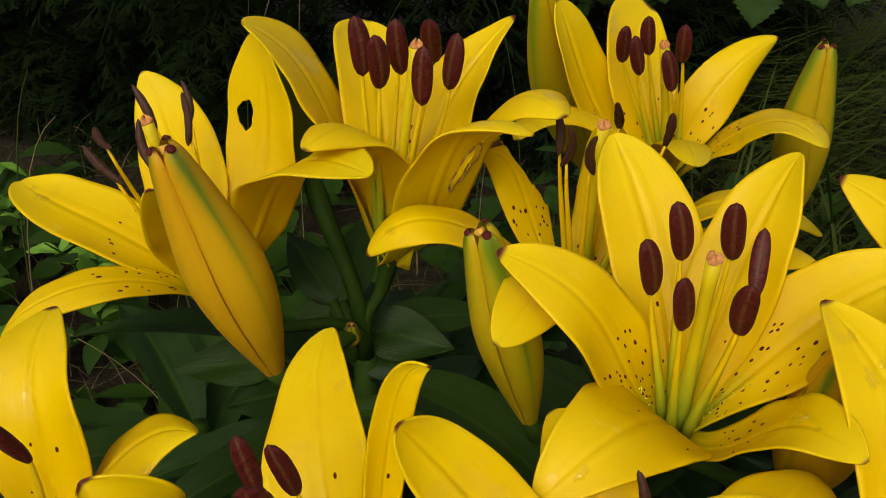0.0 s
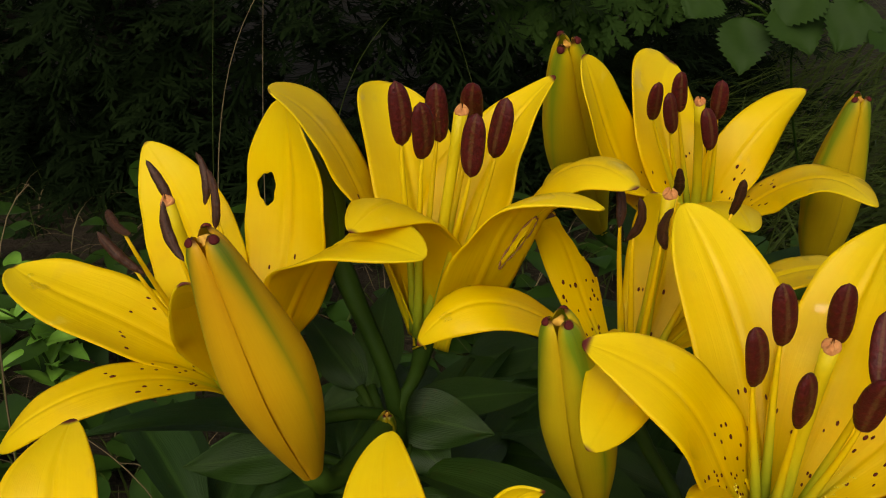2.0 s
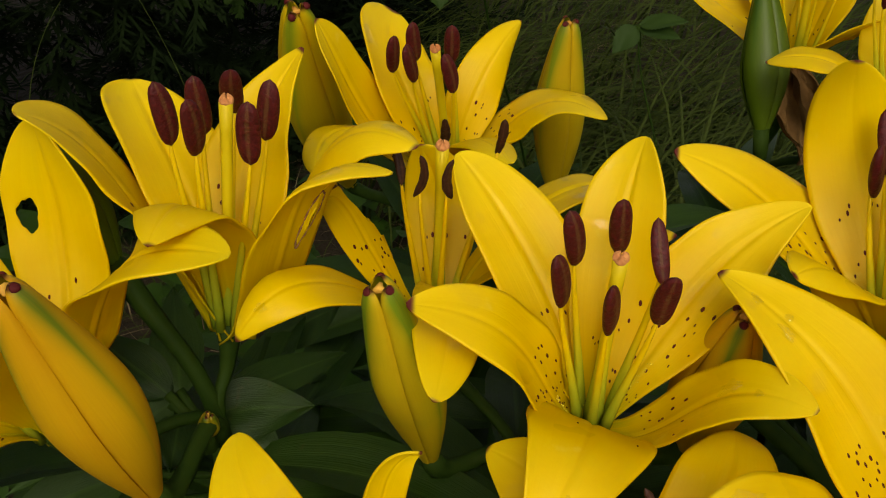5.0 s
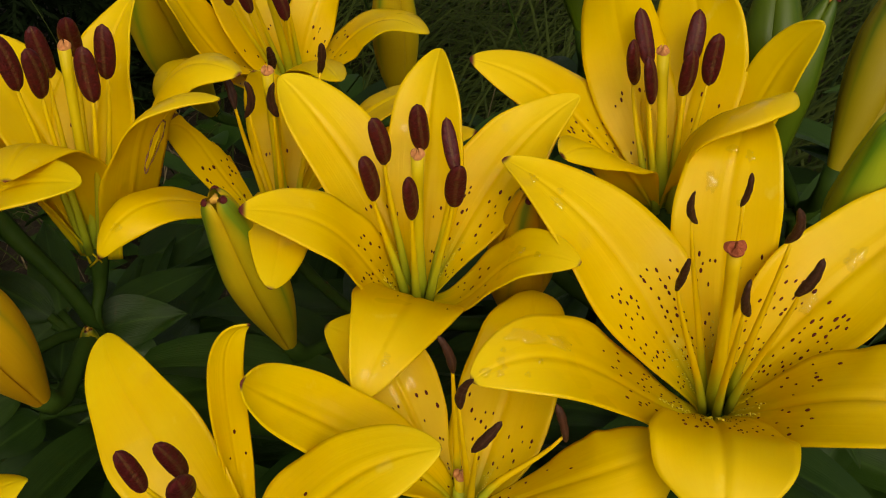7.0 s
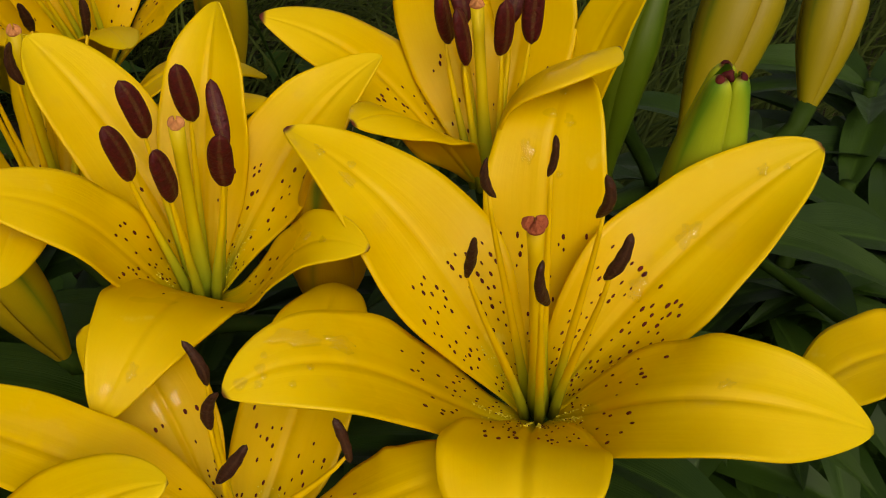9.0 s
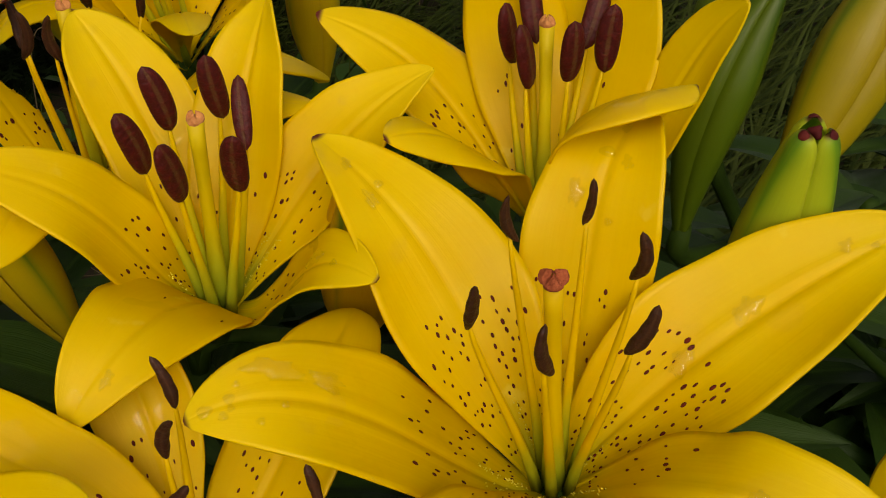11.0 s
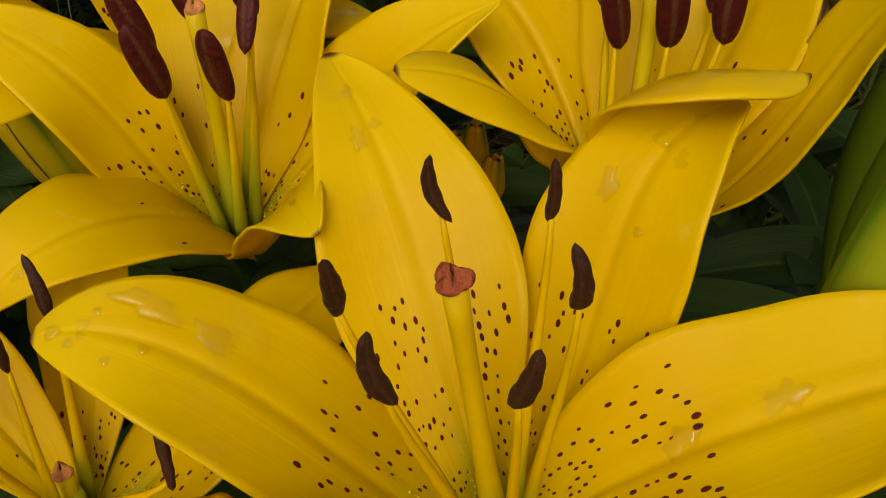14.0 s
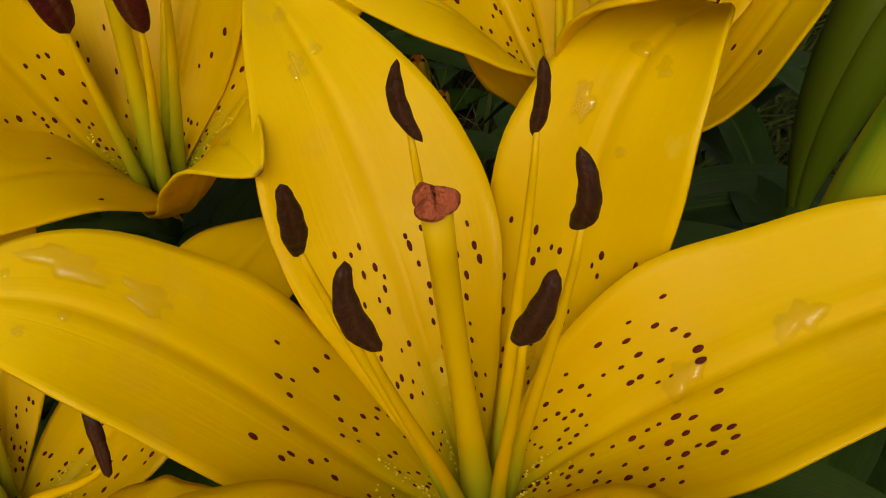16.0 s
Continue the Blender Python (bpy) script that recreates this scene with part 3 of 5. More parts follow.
# ---- buds ----
def lily_bud(base, tip, width, material, tip_material, stalk, label, seed=0, turn=0.0, open_tip=0.32, widest=0.45, bow=0.0, scar=None, crown=M_CROWN):
    base, tip = Vector(base), Vector(tip)
    bud = new("lily_bud")
    bud.location = base
    tagged(bud, label, "flower bud", "lily buds")
    d = tip - base
    L, ax = d.length, d.normalized()
    s = ax.cross(Vector((0.2, 1, 0.1))).normalized()
    b = s.cross(ax)
    nu, nv = 36, 21

    def radius(u):
        prof = (0.26 + 0.74 * math.sin(math.pi / 2 * min(1, u / widest)) ** 1.05) if u < widest else 1 - (1 - open_tip) * ((u - widest) / (1 - widest)) ** 1.4
        return width / 2 * prof

    # three keeled outer tepals, each lapping over the next along a groove that deepens to the tip
    for k in range(3):
        am = turn + 2 * math.pi * (k + 0.5) / 3
        out = s * math.cos(am) + b * math.sin(am)
        across = b * math.cos(am) - s * math.sin(am)
        verts, uvs = [], []
        for i in range(nu):
            u = 1 - (1 - i / (nu - 1)) ** 1.3
            r = radius(u)
            groove = 0.20 + 0.26 * u ** 4
            close = max(0.0, (u - 0.93) / 0.07)
            heart = ax * (u * L) + out * (r * 0.55)
            for j in range(nv):
                v = j / (nv - 1)
                a = turn + 2 * math.pi * (k - 0.02 + 1.08 * v) / 3
                lobe = 1 - groove + groove * math.sin(math.pi * v) ** 0.62 + 0.07 * (1 - v) ** 4 - 0.12 * v ** 8
                lobe += 0.012 * math.sin(7 * u + 5 * v + seed + k) + 0.035 * math.exp(-((v - 0.55) / 0.09) ** 2) * u
                p = ax * (u * L) + r * lobe * (s * math.cos(a) + b * math.sin(a))
                verts.append(p.lerp(heart, 1 - math.sqrt(1 - 0.96 * close ** 2)) + s * (bow * 4 * u * (1 - u)))
                uvs.append((v, u))
        child("tepal", mesh_of("bud_tepal", verts, grid_faces(nu, nv) + [tuple(range((nu - 1) * nv, nu * nv))], material, uvs), bud)
        iv, iff = ico()
        rt = radius(0.93)
        c = ax * (L * 0.993) + out * (rt * 0.62)
        vs = [c + out * (v.x * rt * 0.16 - 0.07 * rt * v.y * v.y) + across * (v.y * rt * 0.23) + ax * ((v.z * 0.11 - 0.10 * v.x - 0.06 * v.y * v.y) * rt) for v in iv]
        child("tip_lobe", mesh_of("tip_lobe", vs, iff, tip_material), bud, "dark purple tip")
    cap = ax * (L * 0.978)
    iv, iff = ico()
    child("tip_crown", mesh_of("tip_crown", [cap + (s * v.x + b * v.y) * (radius(0.93) * (0.26 + 0.10 * math.sin(3 * math.atan2(v.y, v.x) + seed))) + ax * (v.z * 0.0012) for v in iv], iff, crown), bud, "pinched orange crown" if crown is M_CROWN else "closed purple crown")
    if scar:
        iv, iff = ico()
        d = s * math.cos(scar[1]) + b * math.sin(scar[1])
        side = ax.cross(d)
        c = ax * (scar[0] * L) + d * (radius(scar[0]) * 0.965)
        child("scar", mesh_of("scar", [c + ax * (v.x * 0.0050) + side * (v.y * 0.0009 + 0.0012 * v.x * v.x) + d * (v.z * 0.0005 - 0.0012 * v.x * v.x) for v in iv], iff, M_SCAR), bud, "dry brown scar")
    st = Vector(stalk) - base
    pts = bezier(ax * 0.002, -ax * 0.025, st + Vector((0, 0, 0.03)), st, 9)
    child("stalk", tube("stalk", pts, [width * 0.17, 0.0034, 0.003, 0.0027, 0.0026, 0.0026, 0.0026, 0.0027, 0.003], M_STEM, 8), bud, "green bud stalk")
    return bud


# ---- stems with leaves ----
def leaf_mesh(length, half, arch, fold, material, seed, nu=16, nv=7, wave=0.05):
    verts, uvs = [], []
    for i in range(nu):
        u = i / (nu - 1)
        w = half * max(0.03, math.sin(math.pi * min(1, u ** 0.8)) ** 0.85) if u < 0.995 else half * 0.01
        x, z = length * (u - 0.12 * arch * u * u), length * (0.35 * u - arch * u * u)
        for j in range(nv):
            v = -1 + 2 * j / (nv - 1)
            verts.append((x, w * v, z + fold * w * abs(v) - 0.06 * half * math.exp(-(v / 0.18) ** 2) + wave * w * math.sin(8 * u + 3 * v + seed)))
            uvs.append(((v + 1) / 2, u))
    return mesh_of("leaf", verts, grid_faces(nu, nv), material, uvs)


def blade_between(name, a, b, half, material, seed, toothed=False):
    """A broad leaf from its stalk end a to its tip b, facing up and to the front."""
    a, b = Vector(a), Vector(b)
    d = b - a
    L, t = d.length, d.normalized()
    s = t.cross(Vector((0, -0.55, 0.85))).normalized()
    n = s.cross(t)
    nu, nv = 25, 9
    verts, uvs = [], []
    for i in range(nu):
        u = i / (nu - 1)
        w = half * max(0.02, math.sin(math.pi * u ** 0.72) ** 0.9)
        if toothed:
            w *= 1 + 0.10 * (1 if i % 2 else -1) * (0.2 < u < 0.97)
        for j in range(nv):
            v = -1 + 2 * j / (nv - 1)
            h = 0.18 * w * abs(v) - 0.10 * L * (u - 0.5) ** 2 + 0.05 * half * math.sin(9 * u + 4 * v + seed)
            verts.append(t * (u * L) + s * (w * v) + n * h)
            uvs.append(((v + 1) / 2, u))
    return mesh_of(name, verts, grid_faces(nu, nv), material, uvs)


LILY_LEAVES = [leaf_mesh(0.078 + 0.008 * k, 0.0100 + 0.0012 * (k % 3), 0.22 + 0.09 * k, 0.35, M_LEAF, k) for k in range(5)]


def lily_stem(x, y, top, lean, leaves, seed, label, low=0.06):
    rng = random.Random(seed)
    stem = new("lily_plant")
    stem.location = (x, y, 0)
    tagged(stem, label, "plant", "lily plants")
    pts = bezier((-lean[0], -lean[1], -0.01), (-lean[0], -lean[1], top * 0.4), (0, 0, top * 0.7), (0, 0, top), 14)
    child("stalk", tube("stalk", pts, [0.0055 - 0.0015 * i / 13 for i in range(14)], M_STEM, 9), stem, "sturdy green stalk")
    a = rng.uniform(0, 6)
    for k in range(leaves):
        f = (k + 0.5) / leaves
        z = low + (top - low - 0.004) * f ** 0.5
        q = min(12, int(z / top * 13))
        p = pts[q].lerp(pts[q + 1], z / top * 13 - q) if q < 13 else pts[13]
        a += 2.4 + rng.uniform(-0.25, 0.25)
        ob = child("leaf", rng.choice(LILY_LEAVES), stem)
        ob.matrix_local = Matrix.LocRotScale((p.x, p.y, z), Euler((rng.uniform(-0.3, 0.3), rng.uniform(-0.35, 0.25), a)), (rng.uniform(0.8, 1.15),) * 3)
    return stem

# ---- the flowers: per tepal belly, tip, half width, channel, roll, twist, turn of the tip, widest place, bluntness, lift ----
FLOWER_C = dict(
    base=(0.1119, 0.2339, 0.4540), stigma=(0.1112, 0.2271, 0.5068), stalk=(0.1080, 0.2620, 0.4100), spots=(26, 20, 40, 40, 6, 18), foot={3: 0.3, 4: 0.4, 5: 0.55}, anther=(0, 0.0174, 0.0055),
    drops={5: [(0.7, 0.2, 0.0022, 1.6), (0.82, 0.0, 0.0014, 1.0)], 4: [(0.85, 0.3, 0.0016, 1.3)]},
    tepals=[
        (0.1075, 0.2566, 0.4878, 0.0980, 0.2813, 0.5118, 0.0122, 0.27, 0.15, -0.15, 0.18, 0.53, 0.95, 0.54),
        (0.1200, 0.2423, 0.4791, 0.1375, 0.2568, 0.5180, 0.0111, 0.16, 0.22, 0.38, -1.14, 0.55, -0.18, 0.61),
        (0.1491, 0.2330, 0.4947, 0.1645, 0.2273, 0.5068, 0.0121, 0.35, 0.22, 0.50, -0.44, 0.52, -1.00, 0.06),
        (0.0871, 0.2320, 0.4909, 0.0658, 0.2395, 0.5017, 0.0108, 0.17, 0.06, -0.55, 0.38, 0.54, 0.27, -0.20),
        (0.1038, 0.2218, 0.4669, 0.0723, 0.1954, 0.4671, 0.0147, -0.10, 0.22, -0.11, -0.06, 0.48, -1.00, 0.81),
        (0.1244, 0.2059, 0.4794, 0.1316, 0.1852, 0.4891, 0.0089, 0.35, 0.11, 0.25, 0.33, 0.52, 0.03, -0.30),
    ],
    anthers=[
        (0.1069, 0.2391, 0.5069, -0.23, -0.12, 0.97, 1.00),
        (0.1181, 0.2376, 0.5078, -0.16, -0.18, 0.97, 1.00),
        (0.1204, 0.2256, 0.5072, 0.13, 0.47, 0.87, 0.72),
        (0.1153, 0.2157, 0.5020, -0.08, -0.32, 0.94, 1.00),
        (0.1035, 0.2183, 0.5015, -0.21, -0.27, 0.94, 1.00),
        (0.0991, 0.2314, 0.5023, -0.24, -0.17, 0.96, 1.00),
    ],
)
lily_flower("C", FLOWER_C, "large open yellow lily flower, freckled throat, closed maroon anthers")
FLOWER_F = dict(
    base=(0.1580, 0.1590, 0.4450), stigma=(0.1491, 0.1539, 0.5051), stalk=(0.1850, 0.2000, 0.4000), spots=(84, 46, 100, 40, 54, 54), stigma_size=0.0027, anther=(1, 0.0126, 0.0029),
    drops={5: [(0.68, -0.35, 0.0022, 2.2), (0.84, 0.45, 0.0010, 1), (0.88, -0.4, 0.0009, 1), (0.92, 0.3, 0.0011, 1), (0.9, 0.12, 0.0009, 1), (0.955, 0.0, 0.0016, 1.1), (0.9, -0.12, 0.0013, 1), (0.78, 0.12, 0.001, 1), (0.8, -0.5, 0.0028, 2.0)], 1: [(0.9, 0.0, 0.0014, 1.1), (0.8, 0.12, 0.0022, 0.7), (0.78, -0.3, 0.0016, 1.2), (0.66, 0.38, 0.0018, 2.2), (0.6, -0.2, 0.0011, 1)], 2: [(0.62, 0.15, 0.003, 1.2), (0.45, 0.1, 0.0026, 1.5), (0.85, 0.3, 0.0014, 1.4), (0.9, 0.05, 0.0011, 1)], 0: [(0.9, 0.1, 0.0015, 1.2), (0.8, 0.25, 0.0019, 1.3), (0.82, -0.12, 0.0013, 1)], 3: [(0.7, 0.2, 0.0014, 1.3)]},
    tepals=[
        (0.1469, 0.1888, 0.4825, 0.1336, 0.2212, 0.5009, 0.0156, 0.17, 0.22, -0.25, 0.48, 0.54, -0.95, -0.01),
        (0.1806, 0.1838, 0.4973, 0.1977, 0.1950, 0.5040, 0.0136, 0.09, 0.22, 0.02, -0.18, 0.49, 0.26, -0.25),
        (0.1863, 0.1525, 0.4758, 0.2203, 0.1414, 0.5014, 0.0150, 0.58, 0.22, 0.32, -0.03, 0.52, -0.51, 0.26),
        (0.1604, 0.1244, 0.4771, 0.1870, 0.0985, 0.4720, 0.0151, 0.21, 0.01, 0.01, 0.12, 0.55, -0.33, -0.04),
        (0.1259, 0.1291, 0.4754, 0.1183, 0.1201, 0.4662, 0.0159, 0.27, -0.07, -0.07, 0.13, 0.59, -0.03, 0.12),
        (0.1327, 0.1658, 0.4620, 0.0906, 0.1727, 0.4822, 0.0149, 0.18, 0.02, 0.10, -0.44, 0.39, -0.08, -0.30),
    ],
    anthers=[
        (0.1478, 0.1668, 0.5094, -0.26, -0.04, 0.97, 0.75),
        (0.1623, 0.1637, 0.5102, -0.02, -0.15, 0.99, 0.70),
        (0.1629, 0.1493, 0.5077, -0.12, -0.22, 0.97, 1.00),
        (0.1553, 0.1380, 0.5041, 0.16, -0.27, 0.95, 1.00),
        (0.1393, 0.1413, 0.5041, -0.24, -0.06, 0.97, 1.00),
        (0.1349, 0.1551, 0.5038, -0.09, -0.28, 0.96, 1.00),
    ],
)
lily_flower("F", FLOWER_F, "wide open yellow lily flower with raindrops and shrivelled brown anthers")
FLOWER_B = dict(
    base=(0.0385, 0.3067, 0.4604), stigma=(0.0468, 0.3067, 0.5257), stalk=(0.0300, 0.3000, 0.4250), spots=(4, 10, 6, 0, 2, 0), reach=(0.22, 0.26), anther=(0, 0.0182, 0.0061), foot={0: 0.3, 1: 0.3, 2: 0.3, 3: 0.5, 4: 0.42, 5: 0.3}, horn={1: 1.0}, tear=(4, 0.515, 0.52, 0.11, 0.17, 1.4),
    tepals=[
        (0.0129, 0.3203, 0.5149, -0.0008, 0.3114, 0.5309, 0.0135, 0.33, -0.08, 0.07, 0.01, 0.56, -0.26, -0.04),
        (0.0345, 0.3387, 0.5007, 0.0306, 0.3603, 0.5158, 0.0142, 0.33, 0.22, 0.13, -0.04, 0.59, 2.41, 0.65),
        (0.0607, 0.3329, 0.5068, 0.0764, 0.3382, 0.5247, 0.0135, 0.25, 0.22, 0.14, -0.74, 0.51, -1.00, 0.66),
        (0.0345, 0.3010, 0.4990, 0.0190, 0.2722, 0.5110, 0.0140, 0.12, -0.35, 0.22, -0.25, 0.40, -0.40, 0.90),
        (0.0600, 0.2840, 0.5113, 0.0763, 0.2704, 0.5162, 0.0124, 0.13, -0.25, -0.16, 0.11, 0.42, 0.42, -0.30),
        (0.0725, 0.2962, 0.5148, 0.0844, 0.2748, 0.5191, 0.0110, 0.19, -0.54, 0.05, 0.26, 0.56, 0.13, -0.04),
    ],
    anthers=[
        (0.0316, 0.3061, 0.5260, -0.10, -0.10, 0.99, 1.00),
        (0.0369, 0.2996, 0.5238, -0.06, -0.30, 0.95, 1.00),
        (0.0415, 0.3159, 0.5224, -0.09, -0.18, 0.98, 1.00),
        (0.0487, 0.2937, 0.5223, 0.04, -0.16, 0.99, 1.00),
        (0.0510, 0.3191, 0.5232, -0.08, -0.48, 0.87, 1.00),
        (0.0571, 0.3074, 0.5211, 0.14, -0.17, 0.98, 1.00),
    ],
)
lily_flower("B", FLOWER_B, "upright yellow lily flower with recurved tepals and closed maroon anthers")
FLOWER_A = dict(
    base=(-0.0121, 0.2918, 0.4535), stigma=(-0.0242, 0.2892, 0.5108), stalk=(0.0300, 0.3000, 0.4250), spots=(8, 16, 5, 7, 7, 3), reach=(0.20, 0.30), anther=(1, 0.0145, 0.0027),
    hole=(3, 0.68, 0.58, 0.057, 0.20),
    drops={0: [(0.82, 0.15, 0.002, 1.5), (0.9, -0.1, 0.0012, 1)]},
    tepals=[
        (-0.0495, 0.2983, 0.4773, -0.0740, 0.3153, 0.4802, 0.0122, 0.28, 0.21, -0.12, 0.23, 0.53, 0.04, 0.61),
        (-0.0496, 0.2690, 0.4699, -0.0693, 0.2710, 0.4531, 0.0076, 0.23, -0.30, -0.25, 0.27, 0.49, 0.20, 0.65),
        (-0.0301, 0.3313, 0.4872, -0.0420, 0.3478, 0.5028, 0.0133, 0.41, -0.18, -0.09, -0.13, 0.51, 0.05, 0.81),
        (0.0021, 0.3177, 0.4997, 0.0022, 0.3158, 0.5269, 0.0128, 0.16, 0.22, 0.51, -0.60, 0.56, 0.50, -0.20),
        (0.0136, 0.2849, 0.5002, 0.0359, 0.2697, 0.5053, 0.0130, 0.10, 0.09, -0.81, 0.85, 0.68, 0.72, -0.12),
        (-0.0125, 0.2711, 0.4918, -0.0156, 0.2557, 0.5089, 0.0119, 0.18, -0.18, 0.11, -0.33, 0.50, -0.09, 0.67),
    ],
    anthers=[
        (-0.0285, 0.3034, 0.5092, -0.45, 0.34, 0.82, 1.00),
        (-0.0205, 0.3177, 0.5044, -0.13, 0.43, 0.89, 1.00),
        (-0.0130, 0.2871, 0.5129, -0.10, 0.44, 0.89, 1.00),
        (-0.0353, 0.2843, 0.5080, -0.55, 0.84, 0.04, 1.00),
        (-0.0342, 0.2786, 0.5032, -0.68, 0.16, 0.71, 1.00),
        (-0.0212, 0.2751, 0.5104, -0.30, 0.43, 0.85, 1.00),
    ],
)
lily_flower("A", FLOWER_A, "yellow lily flower with an insect hole in one tepal")
FLOWER_D = dict(
    base=(0.1415, 0.3818, 0.4480), stigma=(0.1303, 0.3674, 0.5049), stalk=(0.1500, 0.3950, 0.4000), spots=(12, 16, 14, 18, 4, 6), reach=(0.20, 0.27), horn={1: 0.8}, anther=(0, 0.0164, 0.0056),
    tepals=[
        (0.1059, 0.3887, 0.4893, 0.0958, 0.3883, 0.5149, 0.0116, 0.21, 0.22, 0.01, -0.09, 0.63, 0.19, -0.30),
        (0.1289, 0.3926, 0.4829, 0.1374, 0.4226, 0.5016, 0.0139, 0.27, 0.21, 0.24, 0.45, 0.58, 1.70, 0.54),
        (0.1552, 0.3822, 0.4840, 0.1799, 0.3968, 0.4985, 0.0101, 0.27, -0.55, 0.62, 0.28, 0.49, -0.78, 0.65),
        (0.1672, 0.3619, 0.4795, 0.1770, 0.3318, 0.4841, 0.0142, 0.17, -0.28, -0.02, -0.61, 0.53, 0.10, 0.09),
        (0.1354, 0.3476, 0.4792, 0.1310, 0.3138, 0.4863, 0.0093, 0.20, -0.37, -0.14, -0.20, 0.56, -0.06, 0.74),
        (0.1043, 0.3781, 0.4772, 0.0801, 0.3516, 0.4772, 0.0110, 0.19, -0.49, 0.18, 0.21, 0.55, -0.11, 0.74),
    ],
    anthers=[
        (0.1183, 0.3761, 0.5025, -0.09, -0.33, 0.94, 1.00),
        (0.1220, 0.3699, 0.5006, -0.27, -0.19, 0.94, 1.00),
        (0.1269, 0.3780, 0.5050, -0.18, -0.23, 0.96, 1.00),
        (0.1375, 0.3695, 0.5049, -0.10, -0.30, 0.95, 1.00),
        (0.1305, 0.3562, 0.5003, -0.28, -0.14, 0.95, 1.00),
    ],
)
lily_flower("D", FLOWER_D, "yellow lily flower behind the others with closed maroon anthers")
FLOWER_H = dict(
    base=(0.0952, 0.2915, 0.4538), stigma=(0.0967, 0.2879, 0.5104), stalk=(0.1080, 0.2620, 0.4100), spots=(24, 14, 3, 2, 0, 0), anther=(1, 0.0135, 0.0029),
    hole=(0, 0.68, -1.0, 0.24, 0.62),
    drops={4: [(0.85, 0.1, 0.0014, 1.5)]},
    tepals=[
        (0.0744, 0.3034, 0.4909, 0.0637, 0.2925, 0.5008, 0.0071, 0.03, -0.38, -0.66, -0.51, 0.46, 0.36, -0.24),
        (0.1044, 0.3077, 0.4775, 0.1001, 0.3106, 0.5007, 0.0106, 0.31, -0.27, -0.11, -0.13, 0.61, -0.01, 0.67),
        (0.1356, 0.2855, 0.4904, 0.1626, 0.2888, 0.4772, 0.0125, 0.12, -0.19, -0.42, 0.31, 0.57, -0.06, 0.55),
        (0.1262, 0.2667, 0.4876, 0.1438, 0.2487, 0.4924, 0.0094, 0.20, -0.23, -0.01, 0.11, 0.56, -0.01, 0.71),
        (0.0484, 0.2706, 0.4924, 0.0338, 0.2700, 0.4812, 0.0091, 0.07, -0.30, -0.09, -0.09, 0.54, -0.50, 0.15),
        (0.0804, 0.2493, 0.4889, 0.0652, 0.2240, 0.4867, 0.0088, 0.16, -0.20, -0.23, -0.19, 0.61, 0.75, 0.78),
    ],
    anthers=[
        (0.0867, 0.2780, 0.5089, 0.08, -0.23, 0.97, 1.00),
        (0.0858, 0.2920, 0.5075, -0.05, 0.45, 0.89, 1.00),
        (0.0914, 0.2730, 0.5096, -0.07, -0.26, 0.96, 1.00),
        (0.1031, 0.3001, 0.5083, -0.22, -0.50, 0.84, 1.00),
        (0.1148, 0.2894, 0.5086, -0.00, -0.37, 0.93, 1.00),
    ],
)
lily_flower("H", FLOWER_H, "yellow lily flower with a chewed tepal and brown anthers")
FLOWER_E = dict(
    base=(0.1888, 0.2158, 0.4652), stigma=(0.1907, 0.2232, 0.5134), stalk=(0.1850, 0.2000, 0.4000), spots=(50, 14, 16, 8, 14, 3), reach=(0.15, 0.36), anther=(0, 0.0176, 0.0056),
    tepals=[
        (0.1703, 0.2482, 0.4969, 0.1502, 0.2617, 0.5091, 0.0135, 0.23, -0.08, -0.29, -0.22, 0.57, -0.72, 0.01),
        (0.1937, 0.2386, 0.4985, 0.1864, 0.2424, 0.5335, 0.0129, 0.26, -0.45, -0.62, -0.15, 0.56, 0.08, 0.70),
        (0.2087, 0.2268, 0.4987, 0.2113, 0.2425, 0.5333, 0.0152, 0.30, 0.10, 0.14, -0.35, 0.55, 0.24, 0.59),
        (0.2172, 0.2071, 0.4999, 0.2221, 0.1957, 0.5235, 0.0083, 0.19, 0.22, 0.71, 0.22, 0.53, 0.44, -0.30),
        (0.1665, 0.2167, 0.4928, 0.1447, 0.2099, 0.5032, 0.0099, -0.00, -0.35, 0.38, -1.17, 0.52, -0.32, 0.12),
        (0.1859, 0.1935, 0.5092, 0.2036, 0.1868, 0.5127, 0.0126, -0.09, -0.41, 0.63, -0.95, 0.62, 0.56, 0.76),
    ],
    anthers=[
        (0.1928, 0.2333, 0.5139, 0.04, 0.40, 0.92, 1.00),
        (0.1829, 0.2266, 0.5115, -0.30, -0.15, 0.94, 1.00),
        (0.1830, 0.2192, 0.5090, -0.26, -0.07, 0.96, 1.00),
        (0.2056, 0.2258, 0.5126, 0.45, 0.31, 0.83, 1.00),
        (0.1909, 0.2130, 0.5111, -0.16, -0.24, 0.96, 1.00),
        (0.2009, 0.2138, 0.5121, -0.05, -0.12, 0.99, 1.00),
    ],
)
lily_flower("E", FLOWER_E, "yellow lily flower with a folded front tepal and closed maroon anthers")
